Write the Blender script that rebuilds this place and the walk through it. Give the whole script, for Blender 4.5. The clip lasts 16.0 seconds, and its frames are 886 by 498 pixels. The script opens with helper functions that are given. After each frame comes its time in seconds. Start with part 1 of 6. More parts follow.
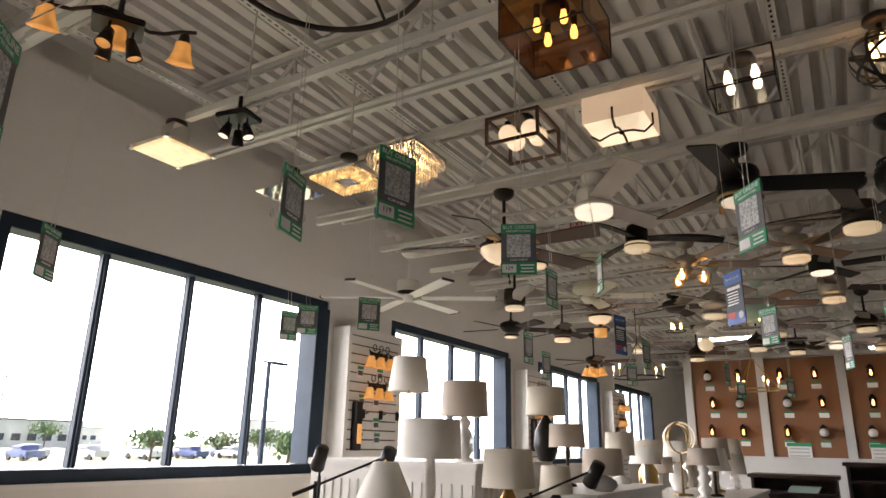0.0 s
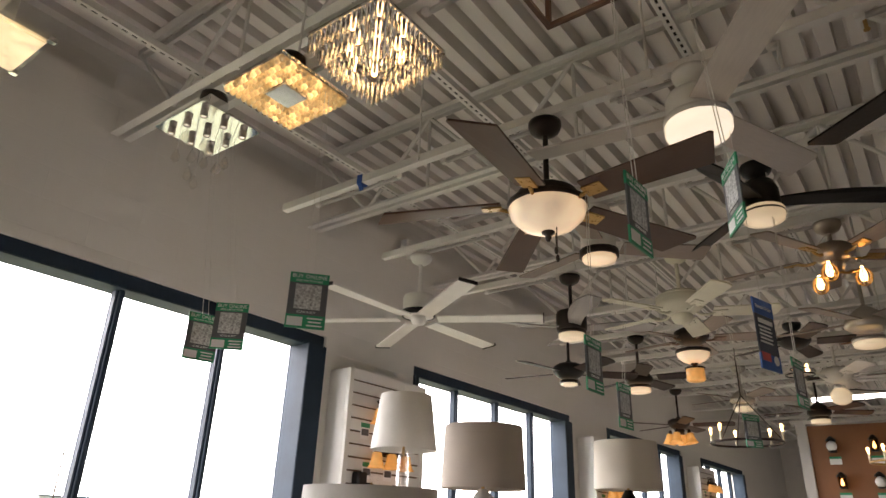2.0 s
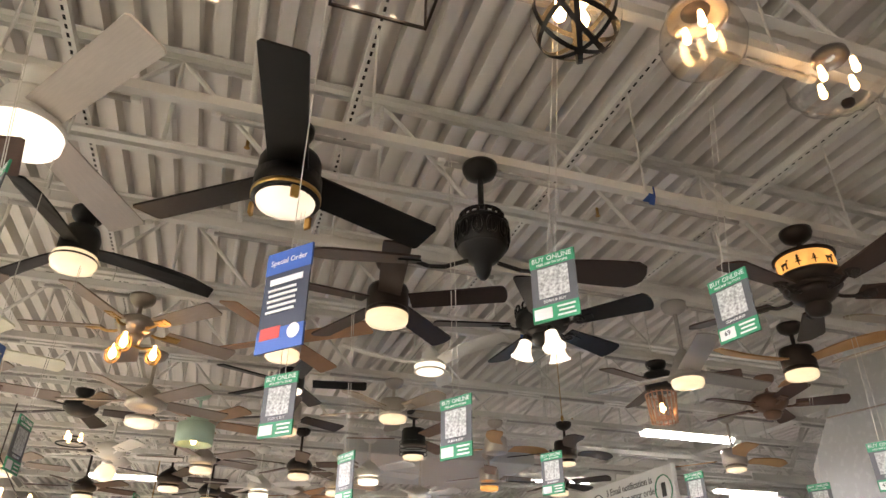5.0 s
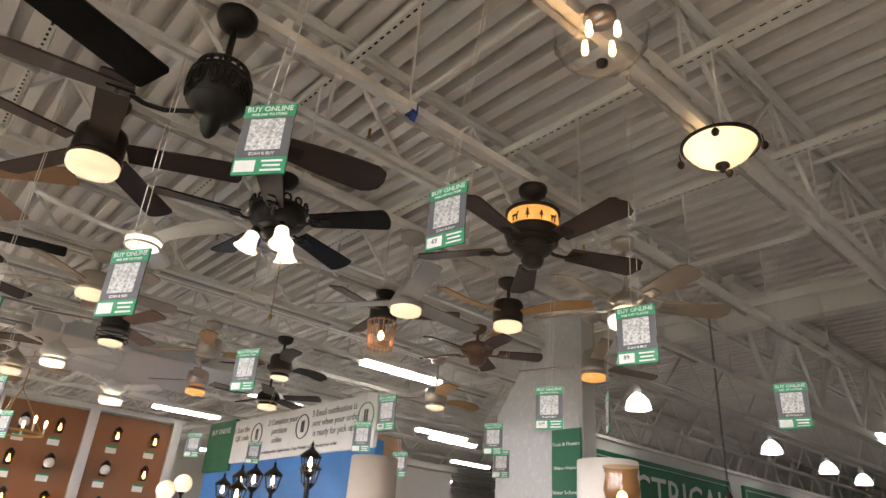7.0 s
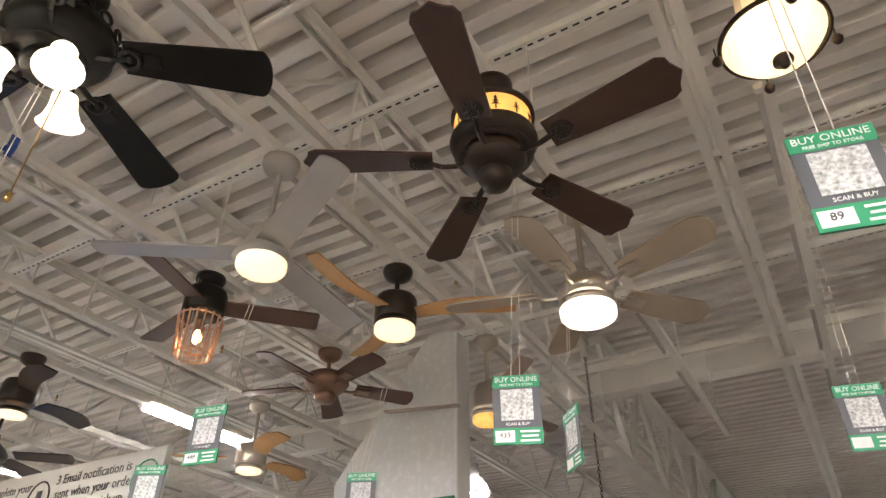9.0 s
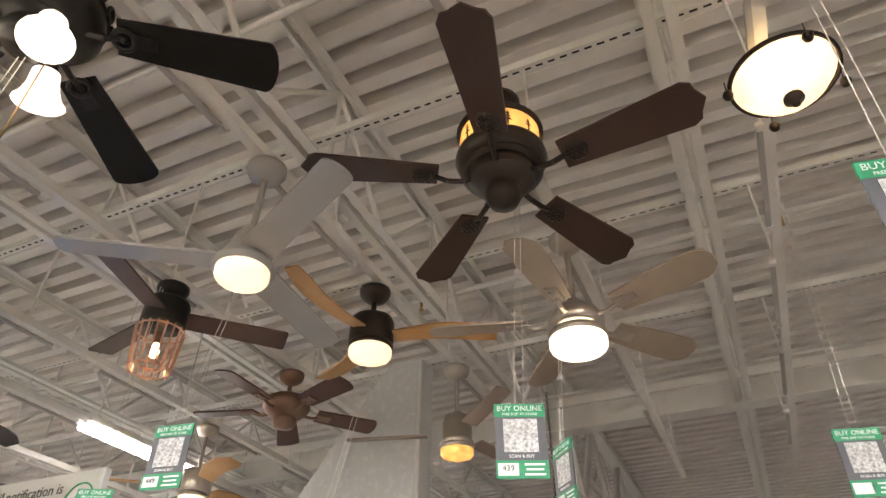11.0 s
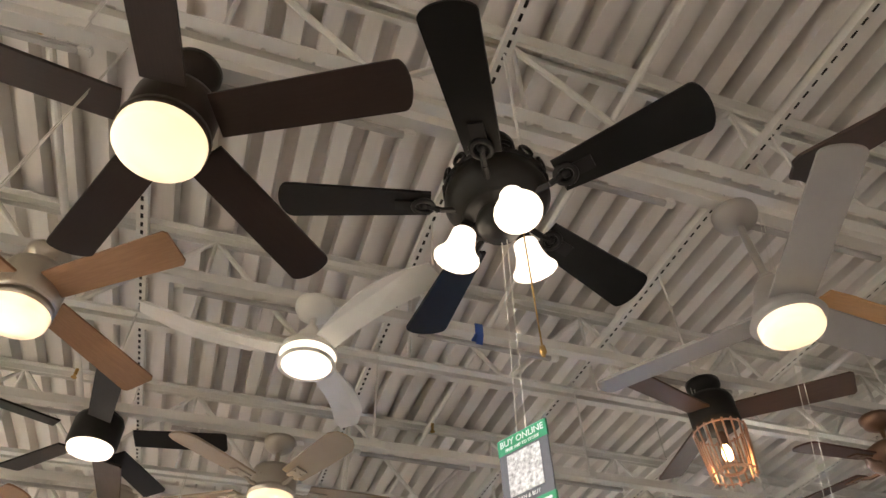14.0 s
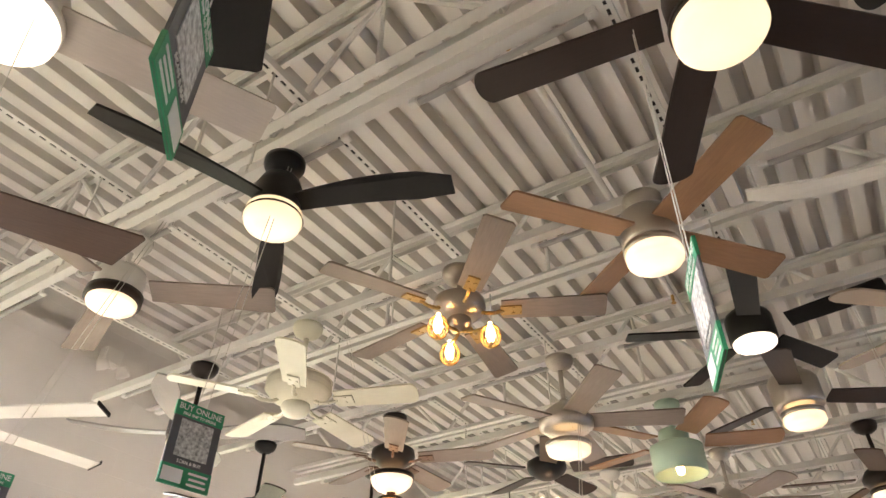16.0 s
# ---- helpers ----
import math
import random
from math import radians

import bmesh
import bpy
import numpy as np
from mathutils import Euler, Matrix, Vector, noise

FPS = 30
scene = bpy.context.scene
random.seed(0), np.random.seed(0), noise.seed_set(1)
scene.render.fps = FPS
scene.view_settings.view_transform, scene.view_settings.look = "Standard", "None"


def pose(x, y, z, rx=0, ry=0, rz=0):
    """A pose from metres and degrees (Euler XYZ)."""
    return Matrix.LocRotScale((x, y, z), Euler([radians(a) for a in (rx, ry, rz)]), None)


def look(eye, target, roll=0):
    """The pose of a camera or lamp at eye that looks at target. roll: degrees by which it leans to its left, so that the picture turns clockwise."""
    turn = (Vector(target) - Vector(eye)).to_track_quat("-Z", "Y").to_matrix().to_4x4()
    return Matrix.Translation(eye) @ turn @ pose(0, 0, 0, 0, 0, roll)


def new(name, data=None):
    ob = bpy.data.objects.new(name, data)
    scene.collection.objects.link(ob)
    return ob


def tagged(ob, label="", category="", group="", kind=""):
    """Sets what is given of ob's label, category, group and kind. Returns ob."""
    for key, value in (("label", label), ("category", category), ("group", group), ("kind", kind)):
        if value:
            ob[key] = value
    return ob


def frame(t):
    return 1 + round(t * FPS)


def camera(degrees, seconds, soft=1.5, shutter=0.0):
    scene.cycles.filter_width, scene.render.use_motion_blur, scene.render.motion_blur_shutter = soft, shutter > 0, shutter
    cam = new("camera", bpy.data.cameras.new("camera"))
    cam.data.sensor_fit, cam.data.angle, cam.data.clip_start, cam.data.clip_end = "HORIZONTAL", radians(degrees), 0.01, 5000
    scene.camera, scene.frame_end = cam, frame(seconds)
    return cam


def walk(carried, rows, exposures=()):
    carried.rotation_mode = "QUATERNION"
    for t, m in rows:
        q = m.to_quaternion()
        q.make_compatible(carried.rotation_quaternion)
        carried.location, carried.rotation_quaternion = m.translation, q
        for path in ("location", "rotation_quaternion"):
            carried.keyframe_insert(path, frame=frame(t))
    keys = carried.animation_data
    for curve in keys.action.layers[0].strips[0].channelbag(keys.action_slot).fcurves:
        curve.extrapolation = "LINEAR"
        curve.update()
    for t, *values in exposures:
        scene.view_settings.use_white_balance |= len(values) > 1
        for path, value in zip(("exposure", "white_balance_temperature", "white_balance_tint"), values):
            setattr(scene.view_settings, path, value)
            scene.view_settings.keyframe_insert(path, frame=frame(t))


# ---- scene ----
cam = camera(68.1, 16.0)
PATH = [
    (0, (0.542, -0.003, 1.687), (-0.461, 1.63, 2.256), 1.2),
    (0.5, (0.28, 0.524, 1.704), (-0.766, 2.124, 2.294), 0.8),
    (1, (0.128, 0.944, 1.712), (-0.966, 2.486, 2.365), 1.1),
    (1.5, (-0.085, 1.364, 1.754), (-1.215, 2.867, 2.436), 1.5),
    (2, (-0.232, 1.705, 1.732), (-1.344, 3.174, 2.51), 2.0),
    (2.5, (-0.287, 1.851, 1.751), (-1.314, 3.324, 2.633), 3.3),
    (3, (-0.273, 1.878, 1.754), (-1.221, 3.406, 2.631), 1.6),
    (3.5, (-0.224, 1.887, 1.75), (-0.916, 3.487, 2.73), 1.5),
    (4, (-0.127, 1.899, 1.758), (-0.453, 3.586, 2.782), 1.1),
    (4.5, (-0.027, 1.914, 1.764), (0.071, 3.629, 2.788), 0.4),
    (5, (0.064, 1.902, 1.736), (0.606, 3.548, 2.735), 0.1),
    (5.2, (0.101, 1.895, 1.73), (0.815, 3.482, 2.715), -0.3),
    (7.3, (0.433, 2.092, 1.617), (1.649, 3.446, 2.446), 2.7),
    (7.5, (0.513, 2.251, 1.592), (1.756, 3.582, 2.418), 0.9),
    (8, (0.7, 2.645, 1.605), (1.993, 3.931, 2.426), 1.7),
    (8.5, (0.958, 3.057, 1.63), (2.337, 4.131, 2.603), 0.1),
    (9, (1.154, 3.332, 1.662), (2.572, 4.173, 2.795), 0.7),
    (9.5, (1.2, 3.471, 1.694), (2.718, 4.136, 2.813), -0.4),
    (11.8, (1.169, 3.553, 1.675), (2.582, 4.24, 2.913), 1.4),
    (12, (1.177, 3.561, 1.671), (2.605, 4.248, 2.891), 1.2),
    (12.5, (1.181, 3.568, 1.674), (2.61, 4.262, 2.89), 1.6),
    (13, (1.153, 3.6, 1.681), (2.442, 4.427, 2.967), 1.7),
    (13.5, (1.121, 3.691, 1.726), (2.126, 4.785, 3.065), -1.9),
    (14, (1.081, 3.834, 1.774), (1.555, 5.147, 3.206), -2.0),
    (14.5, (0.98, 3.87, 1.809), (1.159, 5.277, 3.219), -1.7),
    (15, (0.888, 3.857, 1.803), (0.713, 5.294, 3.183), 0.6),
    (15.5, (0.781, 3.831, 1.784), (0.268, 5.259, 3.088), 0.6),
    (16, (0.697, 3.803, 1.725), (-0.16, 5.126, 2.956), 0.6),
]
EXPOSURES = [(t, e, 7000, 19) for t, e in ((0, 1.32), (1.5, 1.2), (3.5, 1.72), (4.5, 2.3), (5.2, 2.5), (7.3, 2.42), (9.5, 3.0), (12.5, 2.85), (13.5, 2.8), (14.5, 2.78), (16, 2.8))]
walk(cam, [(t, look(eye, target, roll)) for t, eye, target, roll in PATH], EXPOSURES)
# ---- world, sky and daylight ----
world = bpy.data.worlds.new("world")
scene.world = world
world.use_nodes = True
wn = world.node_tree
sky = wn.nodes.new("ShaderNodeTexSky")
sky.sky_type = "NISHITA"
sky.sun_disc = False
sky.sun_elevation = radians(48)
sky.sun_rotation = radians(235)
sky.dust_density = 3.0
wn.nodes["Background"].inputs["Strength"].default_value = 0.15
wn.links.new(sky.outputs["Color"], wn.nodes["Background"].inputs["Color"])
sun = new("sun", bpy.data.lights.new("sun", "SUN"))
sun.data.energy = 3.0
sun.data.angle = radians(1.0)
sun.data.color = (1.0, 0.95, 0.86)
# the sun stands over the street side and rakes in through the windows
sun.matrix_world = look((-8, 4.5, 9), (0, 7.5, 0))

LAMP = 0.34         # brightness of the shop's lamps
HAZE = 7.0          # brightness of the white sky beyond the windows

# ---- materials ----
MATS = {}


def mat(name, color, rough=0.5, metal=0.0, vary=0.08, scale=6.0, grain=0.0, stretch=(1, 1, 1), bump=0.0, coat=0.0, rand=0.0, spec=0.5):
    """A plain surface with two scales of variation, optional stretched grain and relief."""
    if name in MATS:
        return MATS[name]
    m = bpy.data.materials.new(name)
    m.use_nodes = True
    nt = m.node_tree
    n, ln = nt.nodes, nt.links
    b = n["Principled BSDF"]
    b.inputs["Roughness"].default_value = rough
    b.inputs["Metallic"].default_value = metal
    b.inputs["Coat Weight"].default_value = coat
    b.inputs["Specular IOR Level"].default_value = spec
    tc = n.new("ShaderNodeTexCoord")
    mp = n.new("ShaderNodeMapping")
    mp.inputs["Scale"].default_value = stretch
    ln.new(tc.outputs["Object"], mp.inputs["Vector"])
    big = n.new("ShaderNodeTexNoise")
    big.inputs["Scale"].default_value = scale
    big.inputs["Detail"].default_value = 4
    fine = n.new("ShaderNodeTexNoise")
    fine.inputs["Scale"].default_value = scale * 14
    fine.inputs["Detail"].default_value = 3
    ln.new(tc.outputs["Object"], big.inputs["Vector"])
    ln.new(mp.outputs["Vector"], fine.inputs["Vector"])
    mixf = n.new("ShaderNodeMath")
    mixf.operation = "MULTIPLY_ADD"
    ln.new(fine.outputs["Fac"], mixf.inputs[0])
    mixf.inputs[1].default_value = grain
    ln.new(big.outputs["Fac"], mixf.inputs[2])
    ramp = n.new("ShaderNodeMapRange")
    ramp.inputs["From Min"].default_value = 0.3
    ramp.inputs["From Max"].default_value = 0.7 + grain
    ramp.inputs["To Min"].default_value = 1 - vary
    ramp.inputs["To Max"].default_value = 1 + vary
    ln.new(mixf.outputs[0], ramp.inputs["Value"])
    hsv = n.new("ShaderNodeHueSaturation")
    hsv.inputs["Color"].default_value = (*color, 1)
    val = ramp.outputs["Result"]
    if rand:
        oi = n.new("ShaderNodeObjectInfo")
        r2 = n.new("ShaderNodeMapRange")
        r2.inputs["To Min"].default_value = 1 - rand
        r2.inputs["To Max"].default_value = 1 + rand
        ln.new(oi.outputs["Random"], r2.inputs["Value"])
        mul = n.new("ShaderNodeMath")
        mul.operation = "MULTIPLY"
        ln.new(val, mul.inputs[0])
        ln.new(r2.outputs["Result"], mul.inputs[1])
        val = mul.outputs[0]
    ln.new(val, hsv.inputs["Value"])
    ln.new(hsv.outputs["Color"], b.inputs["Base Color"])
    rr = n.new("ShaderNodeMapRange")
    rr.inputs["To Min"].default_value = max(0.02, rough - 0.08)
    rr.inputs["To Max"].default_value = min(1, rough + 0.08)
    ln.new(fine.outputs["Fac"], rr.inputs["Value"])
    ln.new(rr.outputs["Result"], b.inputs["Roughness"])
    if bump:
        bp = n.new("ShaderNodeBump")
        bp.inputs["Strength"].default_value = bump
        bp.inputs["Distance"].default_value = 0.004
        ln.new(fine.outputs["Fac"], bp.inputs["Height"])
        ln.new(bp.outputs["Normal"], b.inputs["Normal"])
    MATS[name] = m
    return m


def glow(name, color, strength, base=(0.9, 0.88, 0.82), mottled=0.0, scale=9.0, twinkle=0.0):
    """Lit glass or a lit diffuser: a pale translucent shell that gives off light, brighter in cloudy patches."""
    if name in MATS:
        return MATS[name]
    m = bpy.data.materials.new(name)
    m.use_nodes = True
    n, ln = m.node_tree.nodes, m.node_tree.links
    b = n["Principled BSDF"]
    b.inputs["Base Color"].default_value = (*base, 1)
    b.inputs["Roughness"].default_value = 0.25
    b.inputs["Emission Color"].default_value = (*color, 1)
    b.inputs["Emission Strength"].default_value = strength * LAMP
    if mottled:
        tc = n.new("ShaderNodeTexCoord")
        ns = n.new("ShaderNodeTexNoise")
        ns.inputs["Scale"].default_value = scale
        ns.inputs["Detail"].default_value = 5
        ln.new(tc.outputs["Object"], ns.inputs["Vector"])
        mr = n.new("ShaderNodeMapRange")
        mr.inputs["From Min"].default_value = 0.3
        mr.inputs["From Max"].default_value = 0.7
        mr.inputs["To Min"].default_value = strength * LAMP * (1 - mottled)
        mr.inputs["To Max"].default_value = strength * LAMP * (1 + mottled)
        ln.new(ns.outputs["Fac"], mr.inputs["Value"])
        val = mr.outputs["Result"]
        if twinkle:
            oi = n.new("ShaderNodeObjectInfo")
            pw = n.new("ShaderNodeMath")
            pw.operation = "POWER"
            pw.inputs[1].default_value = 3.0
            ln.new(oi.outputs["Random"], pw.inputs[0])
            ma = n.new("ShaderNodeMath")
            ma.operation = "MULTIPLY_ADD"
            ma.inputs[1].default_value = twinkle
            ma.inputs[2].default_value = 0.25
            ln.new(pw.outputs[0], ma.inputs[0])
            mu = n.new("ShaderNodeMath")
            mu.operation = "MULTIPLY"
            ln.new(val, mu.inputs[0])
            ln.new(ma.outputs[0], mu.inputs[1])
            val = mu.outputs[0]
        ln.new(val, b.inputs["Emission Strength"])
    MATS[name] = m
    return m


def glass(name, color=(1, 1, 1), rough=0.02, clear=0.97):
    """Thin clear glass: mostly see-through, with real gloss."""
    if name in MATS:
        return MATS[name]
    m = bpy.data.materials.new(name)
    m.use_nodes = True
    n, ln = m.node_tree.nodes, m.node_tree.links
    out = n["Material Output"]
    n.remove(n["Principled BSDF"])
    tr = n.new("ShaderNodeBsdfTransparent")
    tr.inputs["Color"].default_value = (*color, 1)
    gl = n.new("ShaderNodeBsdfGlossy")
    gl.inputs["Roughness"].default_value = rough
    fr = n.new("ShaderNodeLayerWeight")
    pw = n.new("ShaderNodeMath")
    pw.operation = "POWER"
    pw.inputs[1].default_value = 5.0
    ln.new(fr.outputs["Facing"], pw.inputs[0])
    ad = n.new("ShaderNodeMath")
    ad.operation = "MULTIPLY_ADD"
    ad.inputs[1].default_value = 0.7
    ad.inputs[2].default_value = 0.03 + (1 - clear) * 0.5
    ln.new(pw.outputs[0], ad.inputs[0])
    mx = n.new("ShaderNodeMixShader")
    ln.new(ad.outputs[0], mx.inputs[0])
    ln.new(tr.outputs[0], mx.inputs[1])
    ln.new(gl.outputs[0], mx.inputs[2])
    ln.new(mx.outputs[0], out.inputs["Surface"])
    MATS[name] = m
    return m


WALL = mat("wall_paint", (0.74, 0.71, 0.66), 0.75, vary=0.04, scale=0.8, grain=0.3, bump=0.25)
# painted block wall: courses show as faint relief through the paint
BLOCK = mat("painted_block_wall", (0.74, 0.71, 0.66), 0.75, vary=0.04, scale=0.8, grain=0.3)
_n, _l = BLOCK.node_tree.nodes, BLOCK.node_tree.links
_tc, _sep, _com = _n.new("ShaderNodeTexCoord"), _n.new("ShaderNodeSeparateXYZ"), _n.new("ShaderNodeCombineXYZ")
_br, _bp = _n.new("ShaderNodeTexBrick"), _n.new("ShaderNodeBump")
_l.new(_tc.outputs["Object"], _sep.inputs[0])
_l.new(_sep.outputs["Y"], _com.inputs["X"])
_l.new(_sep.outputs["Z"], _com.inputs["Y"])
_l.new(_com.outputs[0], _br.inputs["Vector"])
_br.inputs["Scale"].default_value = 1.0
_br.inputs["Brick Width"].default_value = 0.61
_br.inputs["Row Height"].default_value = 0.203
_br.inputs["Mortar Size"].default_value = 0.004
_bp.inputs["Strength"].default_value = 0.5
_bp.inputs["Distance"].default_value = 0.004
_bp.invert = True
_l.new(_br.outputs["Fac"], _bp.inputs["Height"])
_l.new(_bp.outputs["Normal"], _n["Principled BSDF"].inputs["Normal"])
STEEL = mat("white_painted_steel", (0.74, 0.72, 0.68), 0.5, vary=0.07, scale=3, grain=0.4, bump=0.1)
DECK = mat("painted_metal_deck", (0.76, 0.72, 0.68), 0.5, vary=0.07, scale=1.2, grain=0.4, stretch=(4, 0.3, 1), bump=0.1)
DARKFRAME = mat("dark_anodised_aluminium", (0.016, 0.03, 0.05), 0.55, 0.0, vary=0.15, scale=4, spec=0.25)
FLOOR = mat("polished_concrete", (0.4, 0.37, 0.33), 0.3, vary=0.15, scale=0.7, grain=0.5, bump=0.05)
BLACK = mat("matte_black_metal", (0.01, 0.009, 0.0085), 0.38, 0.0, vary=0.2, scale=10, spec=0.3)
BRONZE = mat("oil_rubbed_bronze", (0.03, 0.019, 0.014), 0.38, 0.4, vary=0.3, scale=14, grain=0.4, bump=0.1)
NICKEL = mat("brushed_nickel", (0.52, 0.47, 0.41), 0.3, 1.0, vary=0.08, scale=10, grain=0.6, stretch=(1, 1, 20))
BRASS = mat("antique_brass", (0.5, 0.32, 0.12), 0.3, 1.0, vary=0.2, scale=12, grain=0.4)
COPPER = mat("antique_copper", (0.24, 0.15, 0.11), 0.34, 0.9, vary=0.25, scale=12, grain=0.4)
WHITE = mat("white_enamel", (0.78, 0.76, 0.71), 0.35, vary=0.04, scale=6)
CREAM = mat("cream_enamel", (0.74, 0.71, 0.56), 0.35, vary=0.05, scale=6)
MINT = mat("mint_enamel", (0.5, 0.68, 0.55), 0.35, vary=0.05, scale=6)
CHROME = mat("polished_chrome", (0.8, 0.8, 0.8), 0.06, 1.0, vary=0.03)
RED = mat("red_plastic", (0.75, 0.05, 0.03), 0.4, vary=0.05)
W = dict(rough=0.42, vary=0.28, scale=4, grain=0.9, bump=0.12, spec=0.3)
WALNUT = mat("walnut_blade", (0.1, 0.058, 0.04), stretch=(0.25, 3, 3), **W)
DARKWOOD = mat("dark_stained_blade", (0.034, 0.02, 0.016), stretch=(0.25, 3, 3), **W)
REDWOOD = mat("cherry_blade", (0.09, 0.04, 0.03), stretch=(0.25, 3, 3), **W)
LODGEWOOD = mat("lodge_brown_blade", (0.055, 0.028, 0.02), stretch=(0.25, 3, 3), **W)
PEWTER = mat("antique_pewter", (0.4, 0.34, 0.28), 0.32, 1.0, vary=0.15, scale=12, grain=0.4)
ROSEGOLD = mat("rose_gold_wire", (0.72, 0.46, 0.34), 0.3, 0.7, vary=0.08, scale=20)
OAKTAN = mat("light_oak_blade", (0.55, 0.3, 0.12), stretch=(0.25, 3, 3), **W)
TAUPE = mat("weathered_taupe_blade", (0.3, 0.24, 0.2), stretch=(0.25, 3, 3), **W)
MAPLE = mat("warm_maple_blade", (0.36, 0.2, 0.11), stretch=(0.25, 3, 3), **W)
BLACKBLADE = mat("black_blade", (0.008, 0.007, 0.0065), 0.4, vary=0.2, scale=6, spec=0.22)
GREYBLADE = mat("silver_grey_blade", (0.36, 0.34, 0.32), 0.4, 0.2, vary=0.06, scale=5)
CHAMPAGNE = mat("champagne_silver_blade", (0.42, 0.34, 0.26), 0.38, 0.35, vary=0.06, scale=5)
WARM = (1.0, 0.72, 0.38)
SOFT = (1.0, 0.76, 0.42)
COOL = (1.0, 0.9, 0.7)
G_SOFT = glow("lit_frosted_glass", SOFT, 0.5, mottled=0.2)
G_COOL = glow("lit_white_diffuser", COOL, 1.1)
G_AMBER = glow("lit_amber_glass", (1.0, 0.42, 0.09), 0.5, base=(0.8, 0.5, 0.2), mottled=0.5, scale=25)
G_ALAB = glow("lit_alabaster_bowl", (1.0, 0.7, 0.38), 0.62, mottled=0.6, scale=7)
G_DIM = glow("dim_lit_glass", (1.0, 0.85, 0.62), 0.55, mottled=0.3)
G_BULB = glow("lit_filament_bulb", (1.0, 0.6, 0.24), 12.0)
G_TUBE = glow("fluorescent_tube", (0.97, 1.0, 0.98), 15.0)
CLEAR = glass("clear_glass")
SMOKE = glass("amber_tinted_glass", (0.75, 0.55, 0.35))
PRISM = mat("cut_crystal_prism", (0.98, 0.94, 0.86), 0.08, vary=0.02)
PRISM.node_tree.nodes["Principled BSDF"].inputs["Transmission Weight"].default_value = 1.0
CRYSTAL = glass("cut_crystal", (0.98, 0.96, 0.93), 0.12, 0.62)


# ---- mesh helpers ----
def bm_box(bm, c, s, m=None):
    r = bmesh.ops.create_cube(bm, size=1.0)
    bmesh.ops.scale(bm, vec=s, verts=r["verts"])
    bmesh.ops.translate(bm, vec=c, verts=r["verts"])
    if m is not None:
        bmesh.ops.transform(bm, matrix=m, verts=r["verts"])
    return r["verts"]


def box(c, s, bevel=0.0):
    bm = bmesh.new()
    bm_box(bm, c, s)
    if bevel:
        bmesh.ops.bevel(bm, geom=bm.edges[:], offset=bevel, segments=2, affect="EDGES")
    return bm


def bm_rod(bm, p, q, r, seg=8, r2=None):
    p, q = Vector(p), Vector(q)
    d = q - p
    m = Matrix.Translation((p + q) / 2) @ d.to_track_quat("Z", "Y").to_matrix().to_4x4()
    bmesh.ops.create_cone(bm, cap_ends=True, segments=seg, radius1=r, radius2=r if r2 is None else r2, depth=d.length, matrix=m)


def rod(p, q, r, seg=8, r2=None):
    bm = bmesh.new()
    bm_rod(bm, p, q, r, seg, r2)
    return bm


def bm_lathe(bm, prof, seg=24, at=(0, 0, 0), squash=1.0):
    """Turned shape from (radius, z) pairs."""
    rings = []
    for r, z in prof:
        if r < 1e-4:
            rings.append([bm.verts.new((at[0], at[1], at[2] + z))])
        else:
            rings.append([bm.verts.new((at[0] + r * math.cos(2 * math.pi * k / seg), at[1] + squash * r * math.sin(2 * math.pi * k / seg), at[2] + z)) for k in range(seg)])
    for a, b in zip(rings, rings[1:]):
        for k in range(seg):
            k2 = (k + 1) % seg
            va = [a[0]] if len(a) == 1 else [a[k], a[k2]]
            vb = [b[0]] if len(b) == 1 else [b[k2], b[k]]
            if len(va) + len(vb) > 2:
                f = bm.faces.new(va + vb)
                f.smooth = True
    return bm


def lathe(prof, seg=24, at=(0, 0, 0)):
    bm = bm_lathe(bmesh.new(), prof, seg, at)
    bmesh.ops.recalc_face_normals(bm, faces=bm.faces)
    return bm


def bm_path(bm, pts, r, seg=6):
    for p, q in zip(pts, pts[1:]):
        bm_rod(bm, p, q, r, seg)


def bm_torus(bm, R, r, m=Matrix(), seg=32, tube=8):
    rings = []
    for k in range(seg):
        a = 2 * math.pi * k / seg
        rings.append([bm.verts.new(m @ Vector(((R + r * math.cos(2 * math.pi * j / tube)) * math.cos(a), (R + r * math.cos(2 * math.pi * j / tube)) * math.sin(a), r * math.sin(2 * math.pi * j / tube)))) for j in range(tube)])
    for k in range(seg):
        for j in range(tube):
            f = bm.faces.new((rings[k][j], rings[(k + 1) % seg][j], rings[(k + 1) % seg][(j + 1) % tube], rings[k][(j + 1) % tube]))
            f.smooth = True


def prism(outline, t):
    """A flat slab of thickness t round z = 0 with that (x, y) outline."""
    bm = bmesh.new()
    f = bm.faces.new([bm.verts.new((x, y, t / 2)) for x, y in outline])
    r = bmesh.ops.extrude_face_region(bm, geom=[f])
    bmesh.ops.translate(bm, vec=(0, 0, -t), verts=[v for v in r["geom"] if isinstance(v, bmesh.types.BMVert)])
    bmesh.ops.recalc_face_normals(bm, faces=bm.faces)
    return bm


def to_mesh(name, bm, material):
    me = bpy.data.meshes.new(name)
    bm.to_mesh(me)
    bm.free()
    me.materials.append(material)
    return me


def part(name, bm, material, parent=None, label="", at=None):
    me = bm if isinstance(bm, bpy.types.Mesh) else to_mesh(name, bm, material)
    ob = new(name, me)
    if parent is not None:
        ob.parent = parent
    if at is not None:
        ob.matrix_local = at if isinstance(at, Matrix) else Matrix.Translation(at)
    if label:
        tagged(ob, label)
    return ob


